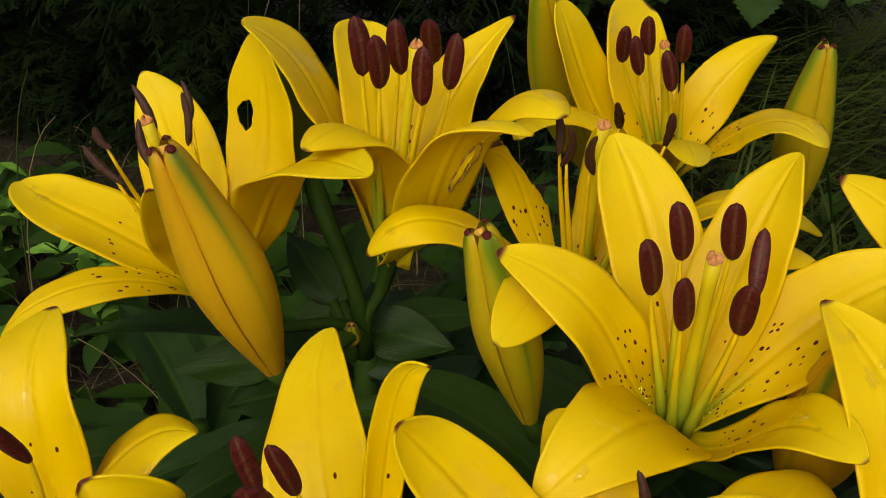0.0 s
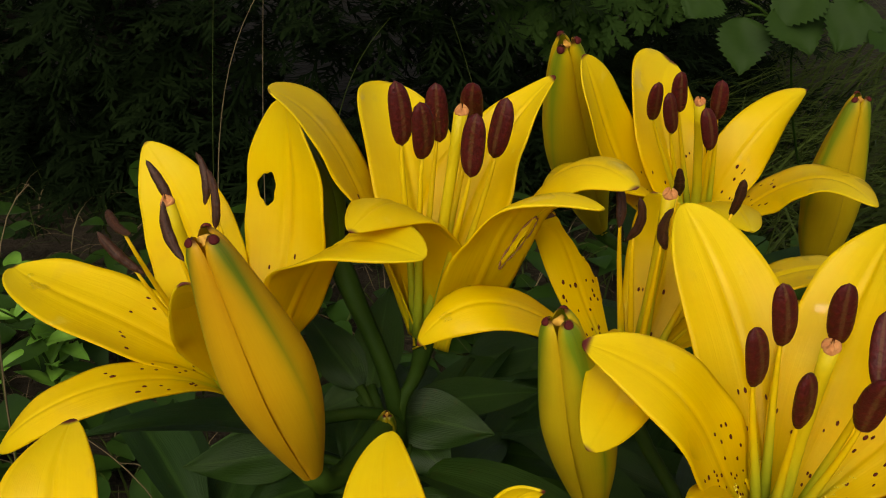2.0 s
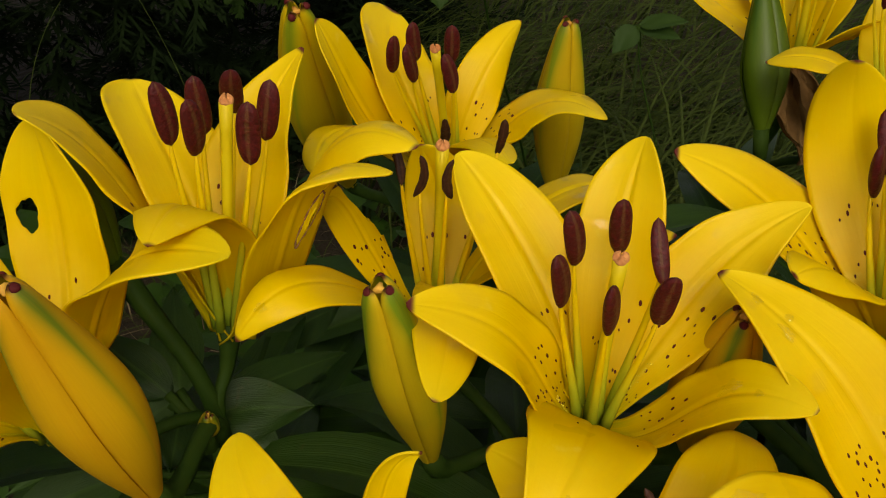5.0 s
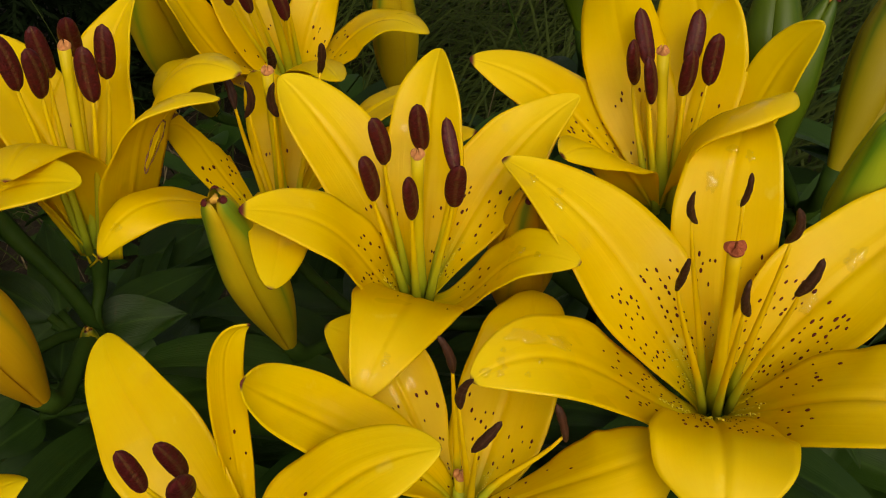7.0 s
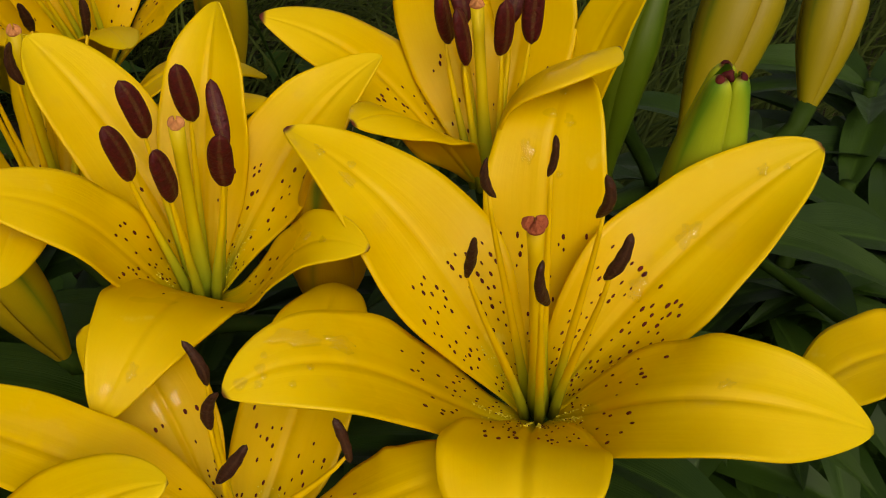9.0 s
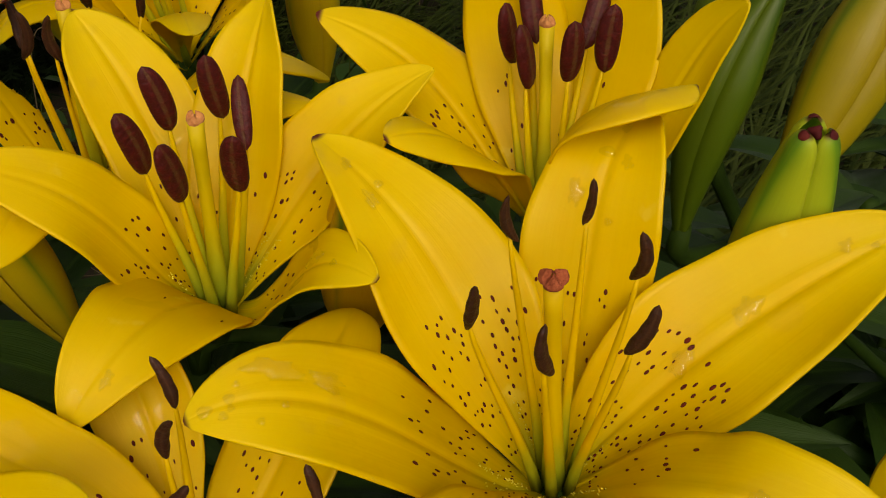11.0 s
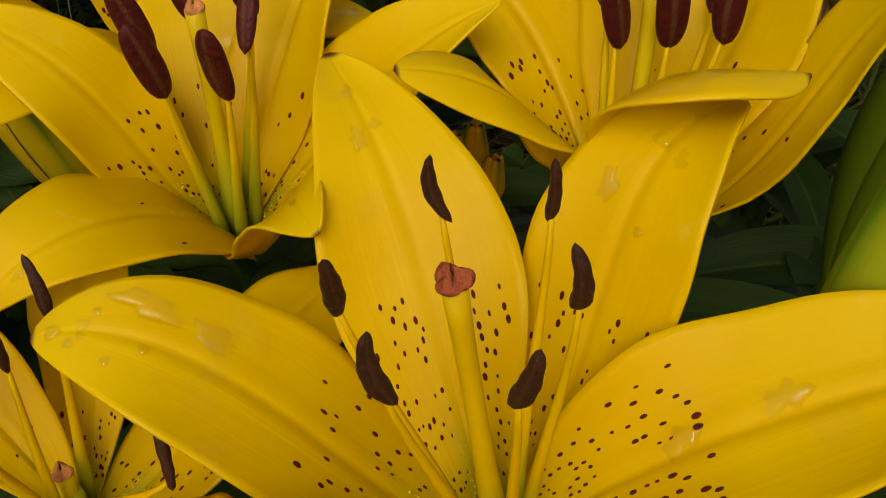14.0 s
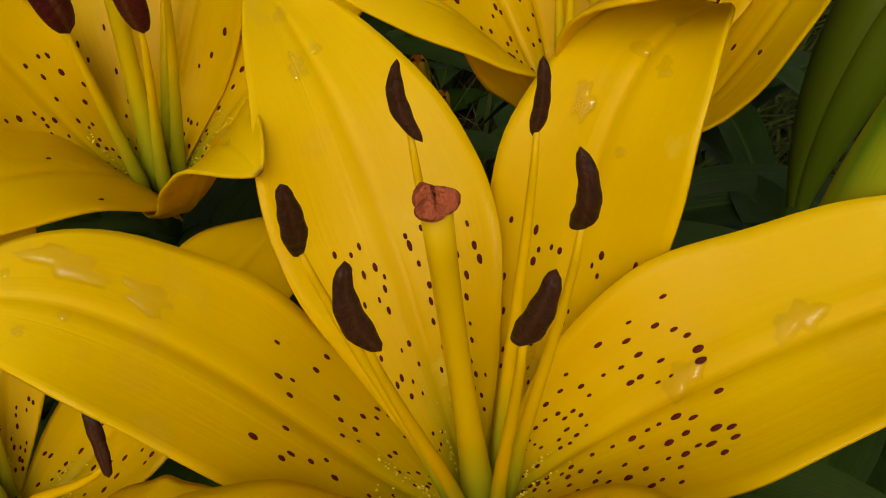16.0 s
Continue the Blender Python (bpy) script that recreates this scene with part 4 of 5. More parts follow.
FLOWER_G = dict(
    base=(0.0360, 0.1856, 0.4400), stigma=(0.0340, 0.1656, 0.4750), stalk=(0.0050, 0.2000, 0.4000), spots=(8, 10, 3), anther=(0, 0.0174, 0.0058),
    tepals=[
        (0.0272, 0.2083, 0.4667, 0.0266, 0.2432, 0.4776, 0.0121, 0.36, 0.22, -0.40, 0.12, 0.52, -1.00, 0.61),
        (0.0448, 0.1997, 0.4937, 0.0509, 0.1966, 0.5022, 0.0040, 0.61, 0.22, 0.29, -0.36, 0.45, 0.12, -0.15),
        (0.0583, 0.1686, 0.4768, 0.0739, 0.1581, 0.4847, 0.0115, 0.29, -0.22, -0.13, -0.39, 0.47, 0.05, 0.95),
    ],
    anthers=[
        (0.0179, 0.1824, 0.4915, -0.16, -0.07, 0.98, 0.72),
        (0.0253, 0.1784, 0.4938, -0.24, -0.15, 0.96, 0.72),
        (0.0235, 0.1637, 0.5013, -0.05, -0.49, 0.87, 1.00),
    ],
)
lily_flower("G", FLOWER_G, "yellow lily flower seen from above with maroon anthers")
FLOWER_I = dict(
    base=(0.0875, 0.1741, 0.4384), stigma=(0.0875, 0.1741, 0.4504), stalk=(0.0900, 0.1800, 0.3800), spots=(4, 34, 36, 20), anther=(1, 0.0135, 0.0035),
    tepals=[
        (0.0706, 0.1860, 0.4610, 0.0449, 0.1903, 0.4938, 0.0097, 0.48, 0.16, -0.46, -0.04, 0.48, 0.44, 0.99),
        (0.0864, 0.2070, 0.4620, 0.0790, 0.2273, 0.4650, 0.0104, 0.29, 0.04, -0.23, -0.20, 0.61, 0.31, -0.24),
        (0.1074, 0.1864, 0.4457, 0.1370, 0.2110, 0.4605, 0.0136, 0.28, -0.08, -0.00, -0.05, 0.42, -0.18, -0.30),
        (0.1112, 0.1474, 0.4634, 0.1328, 0.1452, 0.4598, 0.0126, 0.14, -0.41, -0.05, 0.39, 0.58, 0.25, -0.00),
    ],
    anthers=[
        (0.0902, 0.1814, 0.4840, -0.17, 0.23, 0.96, 0.70),
        (0.0871, 0.1705, 0.4829, 0.15, -0.26, 0.95, 0.75),
        (0.0849, 0.1581, 0.4809, 0.46, -0.32, 0.83, 0.75),
        (0.1086, 0.1617, 0.4671, -0.08, 0.25, 0.97, 0.70),
    ],
)
lily_flower("I", FLOWER_I, "yellow lily flower tucked under its neighbours, with brown anthers")
FLOWER_J = dict(
    base=(-0.0352, 0.2073, 0.4320), stigma=(-0.0492, 0.1973, 0.4720), stalk=(0.0050, 0.2000, 0.4000), spots=(4, 0, 0), anther=(0, 0.0174, 0.0058),
    tepals=[
        (-0.0386, 0.2226, 0.4766, -0.0402, 0.2467, 0.4815, 0.0129, 0.32, 0.22, 0.33, -0.27, 0.50, -0.66, -0.16),
        (-0.0140, 0.2176, 0.4652, -0.0012, 0.2162, 0.4681, 0.0110, 0.14, -0.35, -0.23, -0.14, 0.56, -0.19, 0.45),
        (-0.0151, 0.1983, 0.4571, -0.0210, 0.1983, 0.4716, 0.0144, 0.19, -0.68, -0.28, -0.40, 0.57, 0.14, 0.71),
    ],
    anthers=[
        (-0.0297, 0.1920, 0.4885, -0.23, -0.32, 0.92, 1.00),
    ],
)
lily_flower("J", FLOWER_J, "yellow lily flower at the near edge of the clump")
FLOWER_K = dict(
    base=(0.3093, 0.3823, 0.4548), stigma=(0.3093, 0.3823, 0.5098), stalk=(0.3100, 0.4000, 0.3900), spots=(8, 8, 8, 8), anther=(0, 0.0174, 0.0058),
    tepals=[
        (0.2995, 0.4181, 0.4775, 0.2945, 0.4490, 0.4927, 0.0135, 0.35, -0.10, 0.00, 0.00, 0.56, 0.00, 0.75),
        (0.3171, 0.4116, 0.4847, 0.3276, 0.4419, 0.5184, 0.0135, 0.35, -0.10, 0.00, 0.00, 0.56, 0.00, 0.75),
        (0.3187, 0.3814, 0.4884, 0.3405, 0.3839, 0.5175, 0.0135, 0.35, -0.10, 0.00, 0.00, 0.56, 0.00, 0.75),
        (0.3062, 0.3601, 0.4805, 0.3195, 0.3497, 0.4911, 0.0135, 0.35, -0.10, 0.00, 0.00, 0.56, 0.00, 0.75),
    ],
    anthers=[
        (0.3223, 0.3823, 0.5068, 0.09, -0.09, 0.99, 1.00),
        (0.3158, 0.3936, 0.5068, -0.09, 0.05, 0.99, 1.00),
        (0.3028, 0.3936, 0.5068, 0.00, 0.01, 1.00, 1.00),
        (0.2963, 0.3823, 0.5068, 0.09, -0.06, 0.99, 1.00),
        (0.3028, 0.3711, 0.5068, -0.09, 0.10, 0.99, 1.00),
        (0.3158, 0.3711, 0.5068, 0.00, -0.10, 0.99, 1.00),
    ],
)
lily_flower("K", FLOWER_K, "open yellow lily flower half hidden behind buds")
FLOWER_L = dict(
    base=(0.2720, 0.1119, 0.4277), stigma=(0.2720, 0.1119, 0.4827), stalk=(0.2850, 0.2350, 0.4000), spots=(10, 10, 10), anther=(0, 0.0174, 0.0058),
    tepals=[
        (0.2480, 0.1249, 0.4364, 0.2271, 0.1316, 0.4250, 0.0140, 0.35, -0.10, 0.00, 0.00, 0.56, 0.00, 0.75),
        (0.2922, 0.1299, 0.4270, 0.3045, 0.1468, 0.4343, 0.0140, 0.35, -0.10, 0.00, 0.00, 0.56, 0.00, 0.75),
        (0.2483, 0.0983, 0.4352, 0.2304, 0.0857, 0.4353, 0.0140, 0.35, -0.10, 0.00, 0.00, 0.56, 0.00, 0.75),
    ],
    anthers=[
        (0.2850, 0.1119, 0.4797, 0.09, -0.09, 0.99, 1.00),
        (0.2785, 0.1231, 0.4797, -0.09, 0.05, 0.99, 1.00),
        (0.2655, 0.1231, 0.4797, 0.00, 0.01, 1.00, 1.00),
        (0.2590, 0.1119, 0.4797, 0.09, -0.06, 0.99, 1.00),
        (0.2655, 0.1006, 0.4797, -0.09, 0.10, 0.99, 1.00),
        (0.2785, 0.1006, 0.4797, 0.00, -0.10, 0.99, 1.00),
    ],
)
lily_flower("L", FLOWER_L, "open yellow lily flower at the edge of the clump")
FLOWER_N = dict(
    base=(0.2970, 0.3202, 0.4652), stigma=(0.2970, 0.3202, 0.5202), stalk=(0.3100, 0.4000, 0.3900), spots=(6, 6), anther=(0, 0.0174, 0.0058),
    tepals=[
        (0.2775, 0.3393, 0.4855, 0.2631, 0.3527, 0.4820, 0.0120, 0.35, -0.20, 0.00, 0.00, 0.56, 0.00, 0.75),
        (0.3122, 0.3376, 0.4828, 0.3227, 0.3515, 0.5034, 0.0120, 0.35, -0.20, 0.00, 0.00, 0.56, 0.00, 0.75),
    ],
    anthers=[
        (0.3100, 0.3202, 0.5172, 0.09, -0.09, 0.99, 1.00),
        (0.3035, 0.3315, 0.5172, -0.09, 0.05, 0.99, 1.00),
        (0.2905, 0.3315, 0.5172, 0.00, 0.01, 1.00, 1.00),
        (0.2840, 0.3202, 0.5172, 0.09, -0.06, 0.99, 1.00),
        (0.2905, 0.3090, 0.5172, -0.09, 0.10, 0.99, 1.00),
        (0.3035, 0.3089, 0.5172, 0.00, -0.10, 0.99, 1.00),
    ],
)
lily_flower("N", FLOWER_N, "yellow lily flower with a drooping tepal")

# ---- buds ----
lily_bud((0.0073, 0.2678, 0.4444), (-0.0093, 0.2505, 0.5229), 0.0215, M_BUD, M_TIP, (0.03, 0.3, 0.425), "plump yellow lily bud with green seams and purple tip", 1, 4.63, 0.36, 0.51, -0.0009)
lily_bud((0.0793, 0.2618, 0.4308), (0.0621, 0.2457, 0.5042), 0.0175, M_BUD_LIME, M_TIP, (0.108, 0.262, 0.41), "greenish yellow lily bud with purple tip", 2, 5.02, 0.46, 0.55, -0.0006)
lily_bud((0.1995, 0.3996, 0.4171), (0.1923, 0.3828, 0.5012), 0.0219, M_BUD_TALL, M_TIP, (0.15, 0.395, 0.4), "tall yellow lily bud with green streaks", 3, 4.54, 0.33, 0.50, 0.0014)
lily_bud((0.1339, 0.4850, 0.3968), (0.0905, 0.3942, 0.5186), 0.0272, M_BUD_PALE, M_TIP, (0.15, 0.395, 0.4), "tall yellow green lily bud beside an open flower", 4, 4.23, 0.34, 0.59, 0.0038)
lily_bud((0.1496, 0.2398, 0.4250), (0.1398, 0.2167, 0.4900), 0.0220, M_BUD, M_TIP, (0.108, 0.262, 0.41), "orange yellow lily bud between two open flowers", 5, 0.10, 0.32, 0.45, 0.0000)
lily_bud((0.2188, 0.1733, 0.4586), (0.2067, 0.1584, 0.5166), 0.0196, M_BUD_FRESH, M_TIP, (0.185, 0.2, 0.4), "fresh green lily bud with a brown scar", 6, 5.03, 0.44, 0.36, -0.0003, scar=(0.50, 6.05), crown=M_TIP)
lily_bud((0.2395, 0.2202, 0.4431), (0.2566, 0.2195, 0.5147), 0.0170, M_BUD_GREEN, M_TIP, (0.285, 0.235, 0.4), "long green lily bud leaning beside an open flower", 7, 5.45, 0.28, 0.62, 0.0052)
lily_bud((0.2648, 0.2434, 0.4655), (0.2820, 0.2615, 0.5086), 0.0210, M_BUD_GREEN, M_TIP, (0.285, 0.235, 0.4), "upright green lily bud behind an open flower", 8, 1.40, 0.32, 0.45, 0.0000)
lily_bud((0.2584, 0.2059, 0.4562), (0.2951, 0.2152, 0.5209), 0.0246, M_BUD_OLIVE, M_TIP, (0.285, 0.235, 0.4), "long yellow lily bud with green seams among leaves", 9, 5.10, 0.42, 0.60, -0.0013)
lily_bud((0.3211, 0.2055, 0.4469), (0.3498, 0.2207, 0.5032), 0.0218, M_BUD_OLIVE, M_TIP, (0.285, 0.235, 0.4), "orange yellow lily bud starting to open", 10, 5.10, 0.34, 0.54, 0.0000)
lily_bud((0.2805, 0.3661, 0.4424), (0.2919, 0.3904, 0.4973), 0.0210, M_BUD_GREEN, M_TIP, (0.31, 0.4, 0.39), "green lily bud with a purple tip in the grass", 11, 4.62, 0.40, 0.47, -0.0007)
lily_bud((0.0135, 0.3222, 0.4779), (0.0005, 0.3415, 0.5150), 0.0160, M_BUD_GREEN, M_TIP, (0.03, 0.3, 0.425), "green lily bud behind a pierced tepal", 12, 3.57, 0.31, 0.48, -0.0002)
lily_bud((0.0257, 0.2967, 0.4318), (0.0267, 0.2937, 0.4418), 0.0065, M_BUD_OLIVE, M_TIP, (0.03, 0.3, 0.425), "tiny orange lily bud in a leaf whorl", 13, 0.20, 0.50, 0.45, 0.0000)
lily_bud((0.1582, 0.2435, 0.4547), (0.1582, 0.2405, 0.4717), 0.0068, M_BUD, M_TIP, (0.185, 0.2, 0.4), "small orange lily bud with a brown tip", 20, 0.00, 0.55, 0.45, 0.0000)
lily_bud((0.1632, 0.2465, 0.4552), (0.1632, 0.2435, 0.4722), 0.0068, M_BUD, M_TIP, (0.185, 0.2, 0.4), "small orange lily bud with a brown tip", 21, 0.50, 0.55, 0.45, 0.0000)
lily_bud((0.1662, 0.2425, 0.4512), (0.1672, 0.2395, 0.4662), 0.0068, M_BUD, M_TIP, (0.185, 0.2, 0.4), "small orange lily bud with a brown tip", 22, 1.00, 0.55, 0.45, 0.0000)

# ---- stems ----
ROSETTE_STEM = lily_stem(0.030, 0.300, 0.425, (0.01, -0.01), 52, 40, "leafy green lily stem rising from the soil")
lily_stem(0.108, 0.262, 0.410, (0.01, -0.01), 52, 41, "leafy green lily stem rising from the soil")
lily_stem(0.150, 0.395, 0.400, (-0.01, -0.02), 44, 42, "leafy green lily stem rising from the soil")
lily_stem(0.185, 0.200, 0.400, (-0.01, -0.01), 52, 43, "leafy green lily stem rising from the soil")
lily_stem(0.285, 0.235, 0.400, (-0.02, -0.01), 56, 44, "leafy green lily stem rising from the soil")
lily_stem(0.005, 0.200, 0.400, (0.01, 0.01), 36, 45, "leafy green lily stem rising from the soil")
lily_stem(0.090, 0.180, 0.380, (0.01, 0.01), 26, 46, "leafy green lily stem rising from the soil")
lily_stem(0.310, 0.400, 0.390, (-0.01, -0.02), 36, 47, "leafy green lily stem rising from the soil")
lily_stem(0.060, 0.360, 0.380, (0, -0.01), 44, 48, "leafy green lily stem rising from the soil")
lily_stem(-0.040, 0.340, 0.360, (0.01, 0), 40, 49, "leafy green lily stem rising from the soil")
lily_stem(0.230, 0.300, 0.380, (0, -0.01), 48, 50, "leafy green lily stem rising from the soil")
lily_stem(0.360, 0.220, 0.360, (0, -0.01), 48, 51, "leafy green lily stem rising from the soil")
lily_stem(0.520, 0.285, 0.360, (-0.01, 0), 56, 52, "leafy green lily stem rising from the soil")
lily_stem(0.437, 0.241, 0.350, (-0.01, 0), 52, 53, "leafy green lily stem rising from the soil")
lily_stem(0.411, 0.192, 0.360, (-0.01, 0), 52, 54, "leafy green lily stem rising from the soil")
lily_stem(0.420, 0.288, 0.360, (-0.01, 0), 44, 55, "leafy green lily stem rising from the soil")
lily_stem(0.116, 0.342, 0.370, (-0.01, 0), 44, 56, "leafy green lily stem rising from the soil")
lily_stem(0.276, 0.298, 0.360, (-0.01, 0), 44, 57, "leafy green lily stem rising from the soil")

# leaves crowding the top of one stem: foot, tip, half width
WHORL = [((0.0194, 0.3147, 0.4348), (0.0017, 0.3379, 0.4493), 0.0075), ((0.0219, 0.3145, 0.4348), (0.0290, 0.3465, 0.4522), 0.0080),
         ((0.0320, 0.3117, 0.4312), (0.0782, 0.3265, 0.4232), 0.0065), ((0.0277, 0.3108, 0.4289), (0.0585, 0.3015, 0.4268), 0.0095),
         ((0.0210, 0.3121, 0.4303), (0.0134, 0.2956, 0.4241), 0.0065), ((0.0193, 0.3139, 0.4333), (0.0056, 0.3124, 0.4286), 0.0060),
         ((0.0027, 0.3069, 0.4181), (-0.0345, 0.3044, 0.4165), 0.0085), ((0.0560, 0.3514, 0.4175), (0.0858, 0.3579, 0.4190), 0.0090),
         ((0.0294, 0.3098, 0.4274), (0.0452, 0.2920, 0.4181), 0.0090), ((0.0050, 0.3018, 0.4092), (-0.0158, 0.2925, 0.4102), 0.0080)]
for k, (a, b, w) in enumerate(WHORL):
    a, b, o = Vector(a), Vector(b), ROSETTE_STEM.location
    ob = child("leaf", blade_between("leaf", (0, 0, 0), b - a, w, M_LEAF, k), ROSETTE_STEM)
    ob.location = a - o
    root = Vector((0.0, 0.0, min(0.42, a.z - 0.006)))
    run = a - o - root
    if run.length > 0.02:
        child("leaf_foot", tube("leaf_foot", bezier(root, root + run * 0.3, root + run * 0.8, a - o + (b - a) * 0.04, 6), [0.0016] * 6, M_STEM, 6), ROSETTE_STEM)

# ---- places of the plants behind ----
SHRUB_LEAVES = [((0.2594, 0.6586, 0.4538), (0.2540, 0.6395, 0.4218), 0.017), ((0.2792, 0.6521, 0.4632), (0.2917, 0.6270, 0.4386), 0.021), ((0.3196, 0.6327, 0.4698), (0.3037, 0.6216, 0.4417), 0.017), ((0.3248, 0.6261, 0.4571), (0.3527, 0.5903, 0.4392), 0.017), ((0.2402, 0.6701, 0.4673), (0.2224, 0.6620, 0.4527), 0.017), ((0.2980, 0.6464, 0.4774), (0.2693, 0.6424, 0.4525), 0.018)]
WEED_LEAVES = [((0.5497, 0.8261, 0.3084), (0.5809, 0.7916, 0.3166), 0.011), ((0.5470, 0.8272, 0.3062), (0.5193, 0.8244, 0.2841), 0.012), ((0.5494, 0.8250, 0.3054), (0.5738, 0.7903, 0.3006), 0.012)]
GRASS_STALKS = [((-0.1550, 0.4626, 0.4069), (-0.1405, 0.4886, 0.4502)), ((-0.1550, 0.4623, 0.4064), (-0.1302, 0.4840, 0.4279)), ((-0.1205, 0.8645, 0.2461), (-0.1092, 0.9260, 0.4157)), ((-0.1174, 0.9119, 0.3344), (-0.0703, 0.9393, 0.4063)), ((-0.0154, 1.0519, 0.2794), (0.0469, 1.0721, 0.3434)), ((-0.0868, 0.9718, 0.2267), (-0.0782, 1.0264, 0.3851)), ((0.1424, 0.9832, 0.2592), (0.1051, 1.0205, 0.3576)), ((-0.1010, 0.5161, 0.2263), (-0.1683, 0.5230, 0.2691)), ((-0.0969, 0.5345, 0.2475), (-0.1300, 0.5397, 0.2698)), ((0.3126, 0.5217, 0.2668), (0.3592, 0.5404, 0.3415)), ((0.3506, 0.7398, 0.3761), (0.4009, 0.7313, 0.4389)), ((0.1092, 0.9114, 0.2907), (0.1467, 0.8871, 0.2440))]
# sprays that get the brighter, light-catching conifer colour
LIT_SPRAYS = [(0.2306, 1.1798, 0.3604), (0.2552, 1.1711, 0.3458), (0.2895, 1.1653, 0.3553), (0.3172, 1.1594, 0.3619), (0.3475, 1.1532, 0.3746), (0.2113, 1.1806, 0.3484)]
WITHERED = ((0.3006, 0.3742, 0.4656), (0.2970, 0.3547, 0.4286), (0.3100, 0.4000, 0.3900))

# ---- ground ----
def ground_sheet():
    n = 90
    verts = []
    for i in range(n):
        for j in range(n):
            fx, fy = (i / (n - 1)) * 2 - 1, (j / (n - 1)) * 2 - 1
            x = math.copysign(abs(fx) ** 3.2, fx) * 60 + fx * 1.6 + 0.15
            y = math.copysign(abs(fy) ** 3.2, fy) * 60 + fy * 1.6 + 0.6
            d = math.hypot(x, y - 0.5)
            z = 0.02 * noise.noise((x * 3, y * 3, 0)) + 0.008 * noise.noise((x * 14, y * 14, 3)) if d < 8 else 0.0
            verts.append((x, y, z))
    me = mesh_of("ground", verts, grid_faces(n, n), M_SOIL)
    ob = new("ground", me)
    return tagged(ob, "dark bare garden soil under grass and straw", "ground", kind="structure")


ground_sheet()


def blades(name, count, place, length, width, material, seed, droop, label, category, sweep=None):
    """Many thin bent blades in one mesh."""
    rng = random.Random(seed)
    vs, fs = [], []
    for _ in range(count):
        x, y = place(rng)
        L, a = length * rng.uniform(0.5, 1.25), rng.uniform(0, 2 * math.pi) if sweep is None else rng.gauss(sweep + 1.2 * noise.noise((x * 2.2, y * 2.2, 1)), 0.55)
        lean, w = rng.uniform(0.45, 1.0) * droop, width * rng.uniform(0.6, 1.2)
        dx, dy = math.cos(a), math.sin(a)
        o, seg = len(vs), 6
        for i in range(seg):
            u = i / (seg - 1)
            out = L * (lean * u * u * 0.95 + 0.08 * u)
            up = L * (u * (1 - 0.35 * lean) - 0.62 * lean * u ** 2.6)
            ww = w * (1 - u ** 2 * 0.97)
            c = Vector((x + dx * out, y + dy * out, max(0.004, up)))
            vs += [c + Vector((-dy * ww, dx * ww, 0)), c + Vector((0, 0, ww * 0.5)), c + Vector((dy * ww, -dx * ww, 0))]
        for i in range(seg - 1):
            k = o + 3 * i
            fs += [(k, k + 1, k + 4, k + 3), (k + 1, k + 2, k + 5, k + 4)]
    ob = new(name, mesh_of(name, vs, fs, material))
    return tagged(ob, label, category, kind="stuff")


def right_bank(rng):
    return 0.32 + abs(rng.gauss(0, 0.75)), 0.55 + abs(rng.gauss(0, 0.75))


def all_round(rng):
    return rng.uniform(-0.7, 1.3), rng.uniform(0.28, 1.7)


blades("long_grass", 3000, right_bank, 0.40, 0.0024, M_GRASS, 3, 1.0, "long fine green grass lying over itself", "grass", -0.3)
blades("thin_grass", 2600, all_round, 0.13, 0.0011, M_GRASS, 4, 1.0, "sparse short grass on dark soil", "grass")
blades("dry_straw", 1500, all_round, 0.13, 0.0009, M_STRAW, 5, 1.35, "brown dead grass and straw litter", "straw")


def leaf_litter(count, seed):
    """Low dull leaves of small weeds covering the soil."""
    rng = random.Random(seed)
    vs, fs = [], []
    for _ in range(count):
        x, y = rng.uniform(-0.6, 0.55), rng.uniform(0.36, 1.15)
        z, a, tilt = rng.uniform(0.01, 0.16) * rng.random() + 0.01, rng.uniform(0, 6.28), rng.uniform(-0.5, 0.5)
        L, w = rng.uniform(0.03, 0.07), rng.uniform(0.010, 0.020)
        d, s = Vector((math.cos(a), math.sin(a), tilt)).normalized(), Vector((-math.sin(a), math.cos(a), rng.uniform(-0.3, 0.3)))
        o = len(vs)
        for i in range(6):
            u = i / 5
            ww = w * max(0.03, math.sin(math.pi * u ** 0.75))
            c = Vector((x, y, z)) + d * (L * u) - Vector((0, 0, 0.25 * L * u * u))
            vs += [c - s * ww + Vector((0, 0, ww * 0.25)), c, c + s * ww + Vector((0, 0, ww * 0.25))]
        for i in range(5):
            k = o + 3 * i
            fs += [(k, k + 3, k + 4, k + 1), (k + 1, k + 4, k + 5, k + 2)]
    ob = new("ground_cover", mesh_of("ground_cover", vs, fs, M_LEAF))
    tagged(ob, "dull dark leaves of low weeds over soil", "weeds", kind="stuff")


leaf_litter(900, 21)


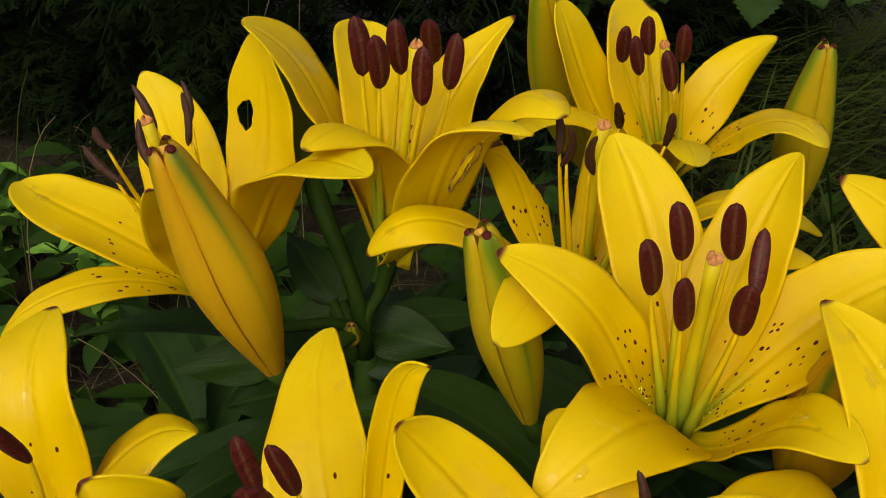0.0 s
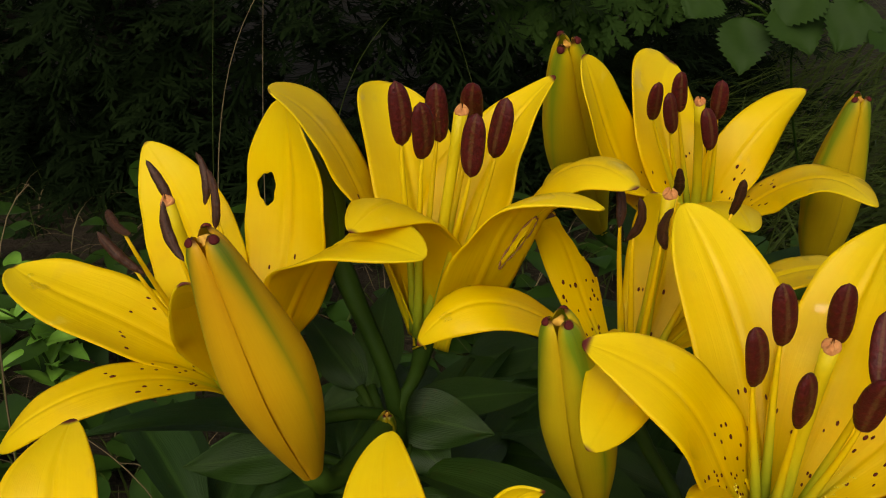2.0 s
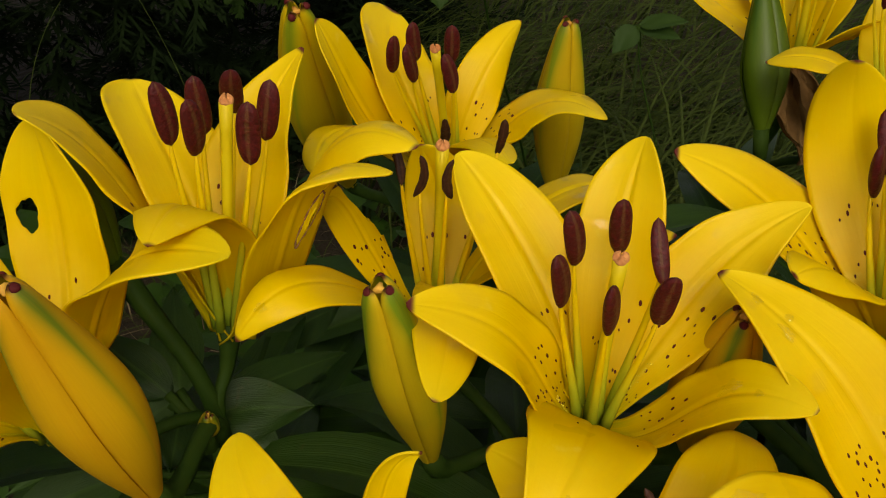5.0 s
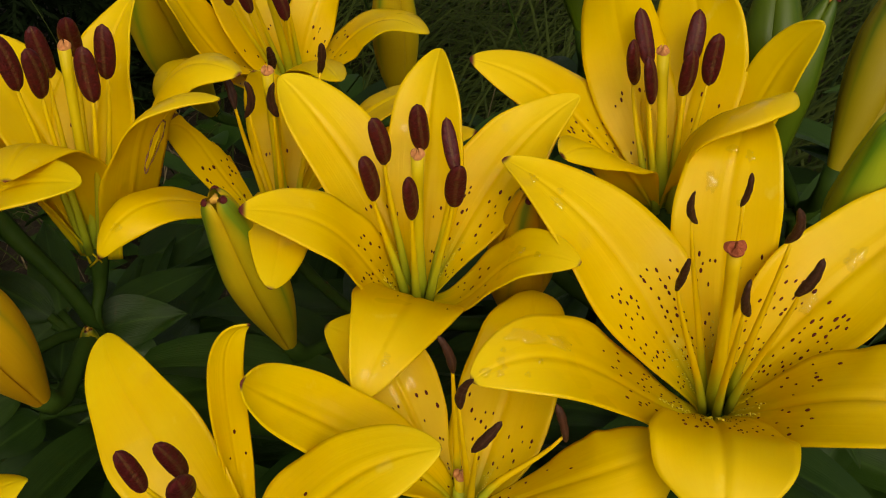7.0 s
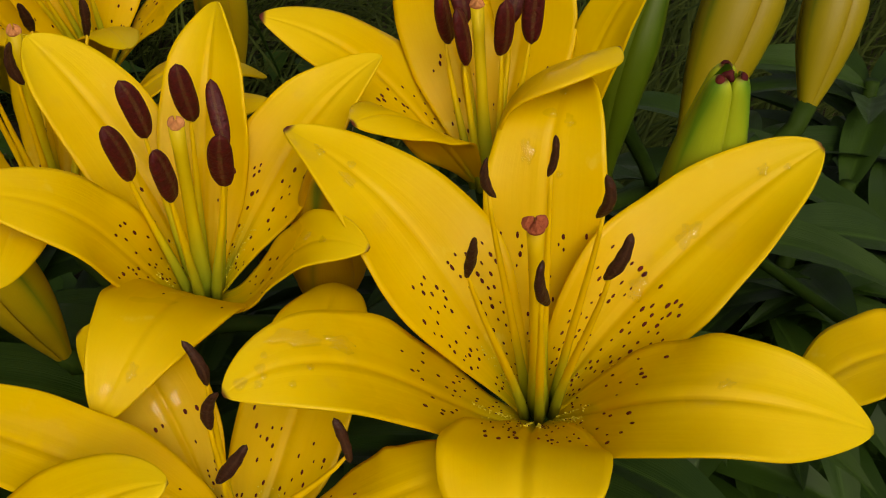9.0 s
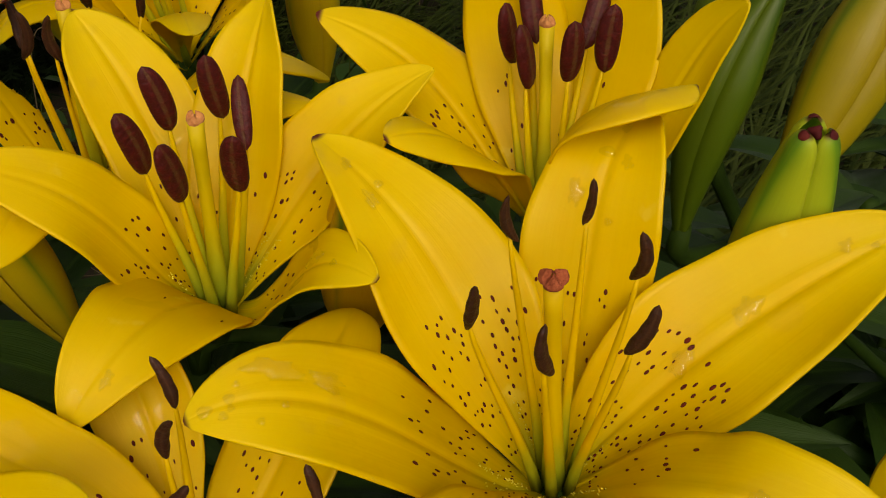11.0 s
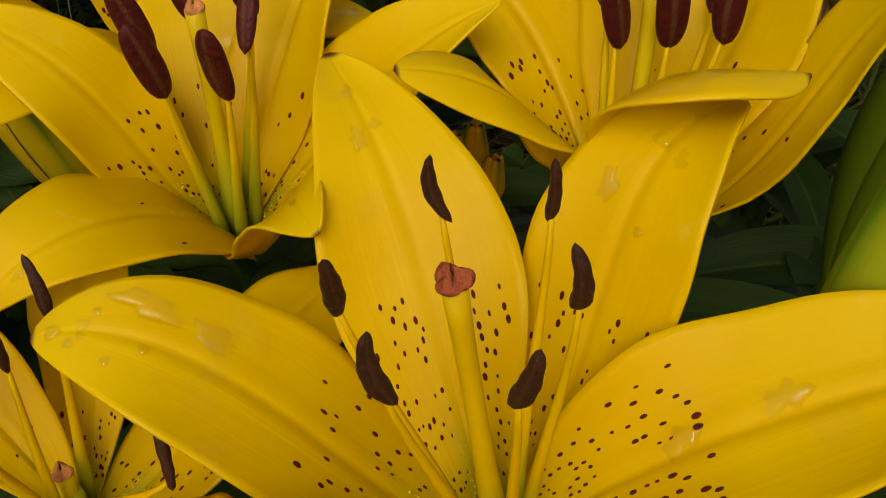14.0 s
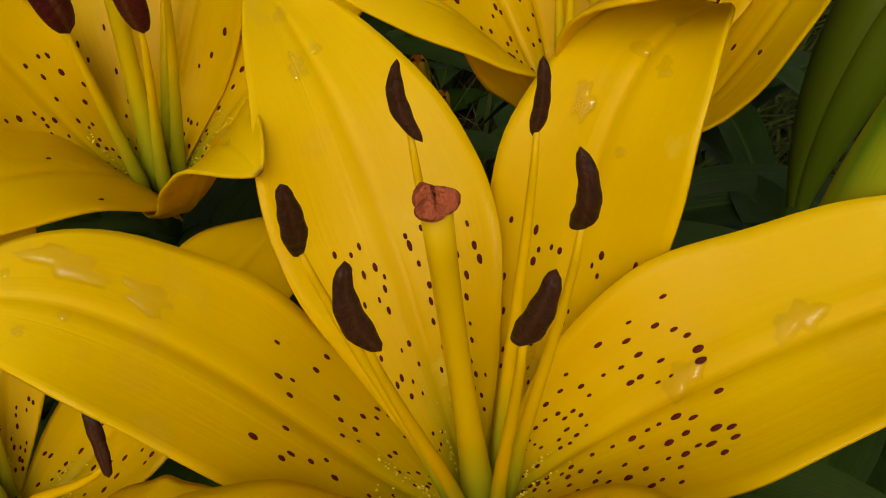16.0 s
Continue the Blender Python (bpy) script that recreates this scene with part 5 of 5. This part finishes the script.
# ---- conifer hedge behind ----
def conifer(count, seed):
    rng = random.Random(seed)
    shrub = new("conifer_shrub")
    shrub.location = (-0.35, 1.55, 0)
    tagged(shrub, "dark green scale-leaved conifer shrub standing in shade", "shrub")
    for k in range(7):
        a = rng.uniform(0, 6.3)
        r = rng.uniform(0.1, 0.55)
        top = Vector((r * 1.6 * math.cos(a), 0.5 * r * math.sin(a) + 0.1, rng.uniform(1.3, 1.9)))
        pts = bezier((0.3 * top.x, 0.3 * top.y, -0.02), (0.5 * top.x, 0.4 * top.y, 0.4), (0.8 * top.x, top.y, 0.9), top, 8)
        child("limb", tube("limb", pts, [0.03, 0.027, 0.024, 0.02, 0.016, 0.012, 0.008, 0.004], M_BARK, 7), shrub, "dark brown limb")
    vs, fs = [], []

    def twig(p, d, n, L, level):
        s = d.cross(n).normalized()
        w = 0.0016
        o = len(vs)
        e = p + d * L
        vs.extend([p - s * w, p + s * w, p + d * L * 0.55 + s * w * 1.2, e, p + d * L * 0.55 - s * w * 1.2])
        fs.append((o, o + 1, o + 2, o + 3, o + 4))
        if level:
            m = 5 if level == 2 else 4
            for i in range(m):
                for sg in (-1, 1):
                    f = 0.15 + 0.75 * (i + rng.random() * 0.5) / m
                    dd = (d * rng.uniform(0.6, 1.1) + s * sg * rng.uniform(0.45, 0.9) + n * rng.uniform(-0.4, 0.4)).normalized()
                    twig(p + d * L * f, dd, n, L * rng.uniform(0.28, 0.5) * (1.15 - 0.5 * f), level - 1)

    for _ in range(count):
        x = rng.uniform(-1.5, 1.05)
        # the unseen upper height is added to block sky light from behind
        z = rng.random() ** 1.5 * 1.75 + 0.03
        y = -0.28 + 0.5 * (x / 1.4) ** 2 * (1 if x > 0 else 0.35) - 0.16 * math.sin(3 * x) + abs(rng.gauss(0, 0.16)) + 0.12 * (z - 0.8) ** 2
        d = Vector((rng.uniform(-0.7, 0.7), rng.uniform(-1.0, -0.2), rng.uniform(-0.7, 0.25))).normalized()
        n = Vector((rng.uniform(-0.4, 0.4), rng.uniform(-0.5, 0.2), 1)).normalized()
        twig(Vector((x, y, z)), d, n, rng.uniform(0.10, 0.19), 2)
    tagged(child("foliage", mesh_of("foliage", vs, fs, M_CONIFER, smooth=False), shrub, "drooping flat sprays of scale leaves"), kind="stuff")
    vs[:], fs[:] = [], []
    # a few sprays coloured lighter to look better lit than the rest
    for p in LIT_SPRAYS:
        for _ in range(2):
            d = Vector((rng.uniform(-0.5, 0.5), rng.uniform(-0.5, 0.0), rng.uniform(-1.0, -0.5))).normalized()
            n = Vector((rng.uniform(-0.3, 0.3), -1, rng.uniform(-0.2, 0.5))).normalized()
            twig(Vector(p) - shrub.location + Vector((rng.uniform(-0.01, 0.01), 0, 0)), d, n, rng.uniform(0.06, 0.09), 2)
    tagged(child("young_foliage", mesh_of("young_foliage", vs, fs, M_CONIFER_LIT, smooth=False), shrub, "spray tips in a lighter green as if lit"), kind="stuff")


conifer(3300, 8)


# ---- other plants behind ----
def leafy_weed(name, root, leaves, material, label, seed, toothed):
    plant = new(name)
    plant.location = root
    tagged(plant, label, "plant")
    o = Vector(root)
    top = sum((Vector(a) for a, b, w in leaves), Vector()) / len(leaves) - o
    pts = bezier((0, 0, -0.01), (0, 0, top.z * 0.5), top - Vector((0, 0, top.z * 0.25)), top, 10)
    child("stalk", tube("stalk", pts, [0.0015 - 0.00008 * i for i in range(10)], M_STEM, 7), plant)
    for k, (a, b, w) in enumerate(leaves):
        a, b = Vector(a) - o, Vector(b) - o
        child("leaf_stalk", tube("leaf_stalk", bezier(top * 0.93, top.lerp(a, 0.4), a.lerp(top, 0.2), a, 6), [0.0009] * 6, M_STEM, 6), plant)
        ob = child("leaf", blade_between("leaf", (0, 0, 0), b - a, w, material, seed + k, toothed), plant)
        ob.location = a
    return plant


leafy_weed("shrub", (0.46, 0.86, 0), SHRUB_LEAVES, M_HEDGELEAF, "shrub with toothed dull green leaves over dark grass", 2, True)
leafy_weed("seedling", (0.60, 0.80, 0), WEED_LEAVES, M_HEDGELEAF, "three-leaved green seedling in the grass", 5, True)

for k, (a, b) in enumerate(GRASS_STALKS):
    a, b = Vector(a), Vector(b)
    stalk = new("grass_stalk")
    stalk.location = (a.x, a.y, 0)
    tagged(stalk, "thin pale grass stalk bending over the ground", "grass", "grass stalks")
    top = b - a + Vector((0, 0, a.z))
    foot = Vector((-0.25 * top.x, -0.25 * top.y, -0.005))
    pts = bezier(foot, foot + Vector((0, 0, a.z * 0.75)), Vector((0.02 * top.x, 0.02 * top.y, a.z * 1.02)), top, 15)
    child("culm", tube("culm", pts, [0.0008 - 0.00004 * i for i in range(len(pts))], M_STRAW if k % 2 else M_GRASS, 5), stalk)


def weed_patch(x, y, height, seed):
    rng = random.Random(seed)
    plant = new("weed")
    plant.location = (x, y, 0)
    tagged(plant, "small bright green weed with oblong leaves", "plant", "weeds by the conifer")
    pts = bezier((0, 0, -0.005), (0, 0, height * 0.4), (rng.uniform(-0.03, 0.03), rng.uniform(-0.03, 0.03), height * 0.8), (rng.uniform(-0.03, 0.03), -0.02, height), 8)
    child("stalk", tube("stalk", pts, [0.0018 - 0.00013 * i for i in range(8)], M_STEM, 6), plant)
    a = rng.uniform(0, 6)
    for k in range(12):
        p = pts[1 + k // 2]
        a += 2.4
        L = rng.uniform(0.028, 0.05)
        ob = child("leaf", WEED_MESHES[k % 3], plant)
        ob.matrix_local = Matrix.LocRotScale(p, Euler((rng.uniform(-0.4, 0.4), rng.uniform(-0.5, 0.4), a)), (L / 0.05,) * 3)


WEED_MESHES = [leaf_mesh(0.05, 0.0095 + 0.001 * k, 0.25 + 0.1 * k, 0.15, M_WEED, k, wave=0.1) for k in range(3)]
weed_rng = random.Random(17)
for k in range(16):
    weed_patch(-0.43 + weed_rng.uniform(-0.14, 0.15), 0.93 + weed_rng.uniform(-0.12, 0.12), weed_rng.uniform(0.07, 0.17), 60 + k)


# ---- a withered flower ----
def withered_flower(top, low, root):
    top, low, root = Vector(top), Vector(low), Vector(root)
    flower = new("withered_flower")
    flower.location = top
    tagged(flower, "withered brown lily flower hanging limp beside a bud", "flower")
    d = low - top
    t = d.normalized()
    for k in range(4):
        s = Matrix.Rotation(0.8 * k, 3, t) @ t.cross(Vector((0, 1, 0))).normalized()
        n = s.cross(t)
        verts, uvs = [], []
        for i in range(22):
            u = i / 21
            w = 0.010 * (0.35 + 0.65 * math.sin(math.pi * min(1, u * 1.05) ** 0.8)) * (1 - 0.7 * max(0, u - 0.75) / 0.25)
            for j in range(9):
                v = -1 + j / 4
                fold = 0.0022 * math.sin(5 * v + 4 * u + 2 * k) + 0.0015 * math.sin(13 * u + 3 * v + k)
                verts.append(t * (u * d.length * (0.85 + 0.05 * k)) + s * (w * v) + n * (fold + 0.004 * math.sin(math.pi * u)))
                uvs.append(((v + 1) / 2, u))
        child("tepal", mesh_of("withered_tepal", verts, grid_faces(22, 9), M_WITHERED, uvs), flower)
    pts = bezier((0, 0, 0), (0, 0, 0.012), root - top + Vector((0.01, 0, 0.05)), root - top, 9)
    child("stalk", tube("stalk", pts, [0.0024] * 9, M_STEM, 7), flower, "green flower stalk")


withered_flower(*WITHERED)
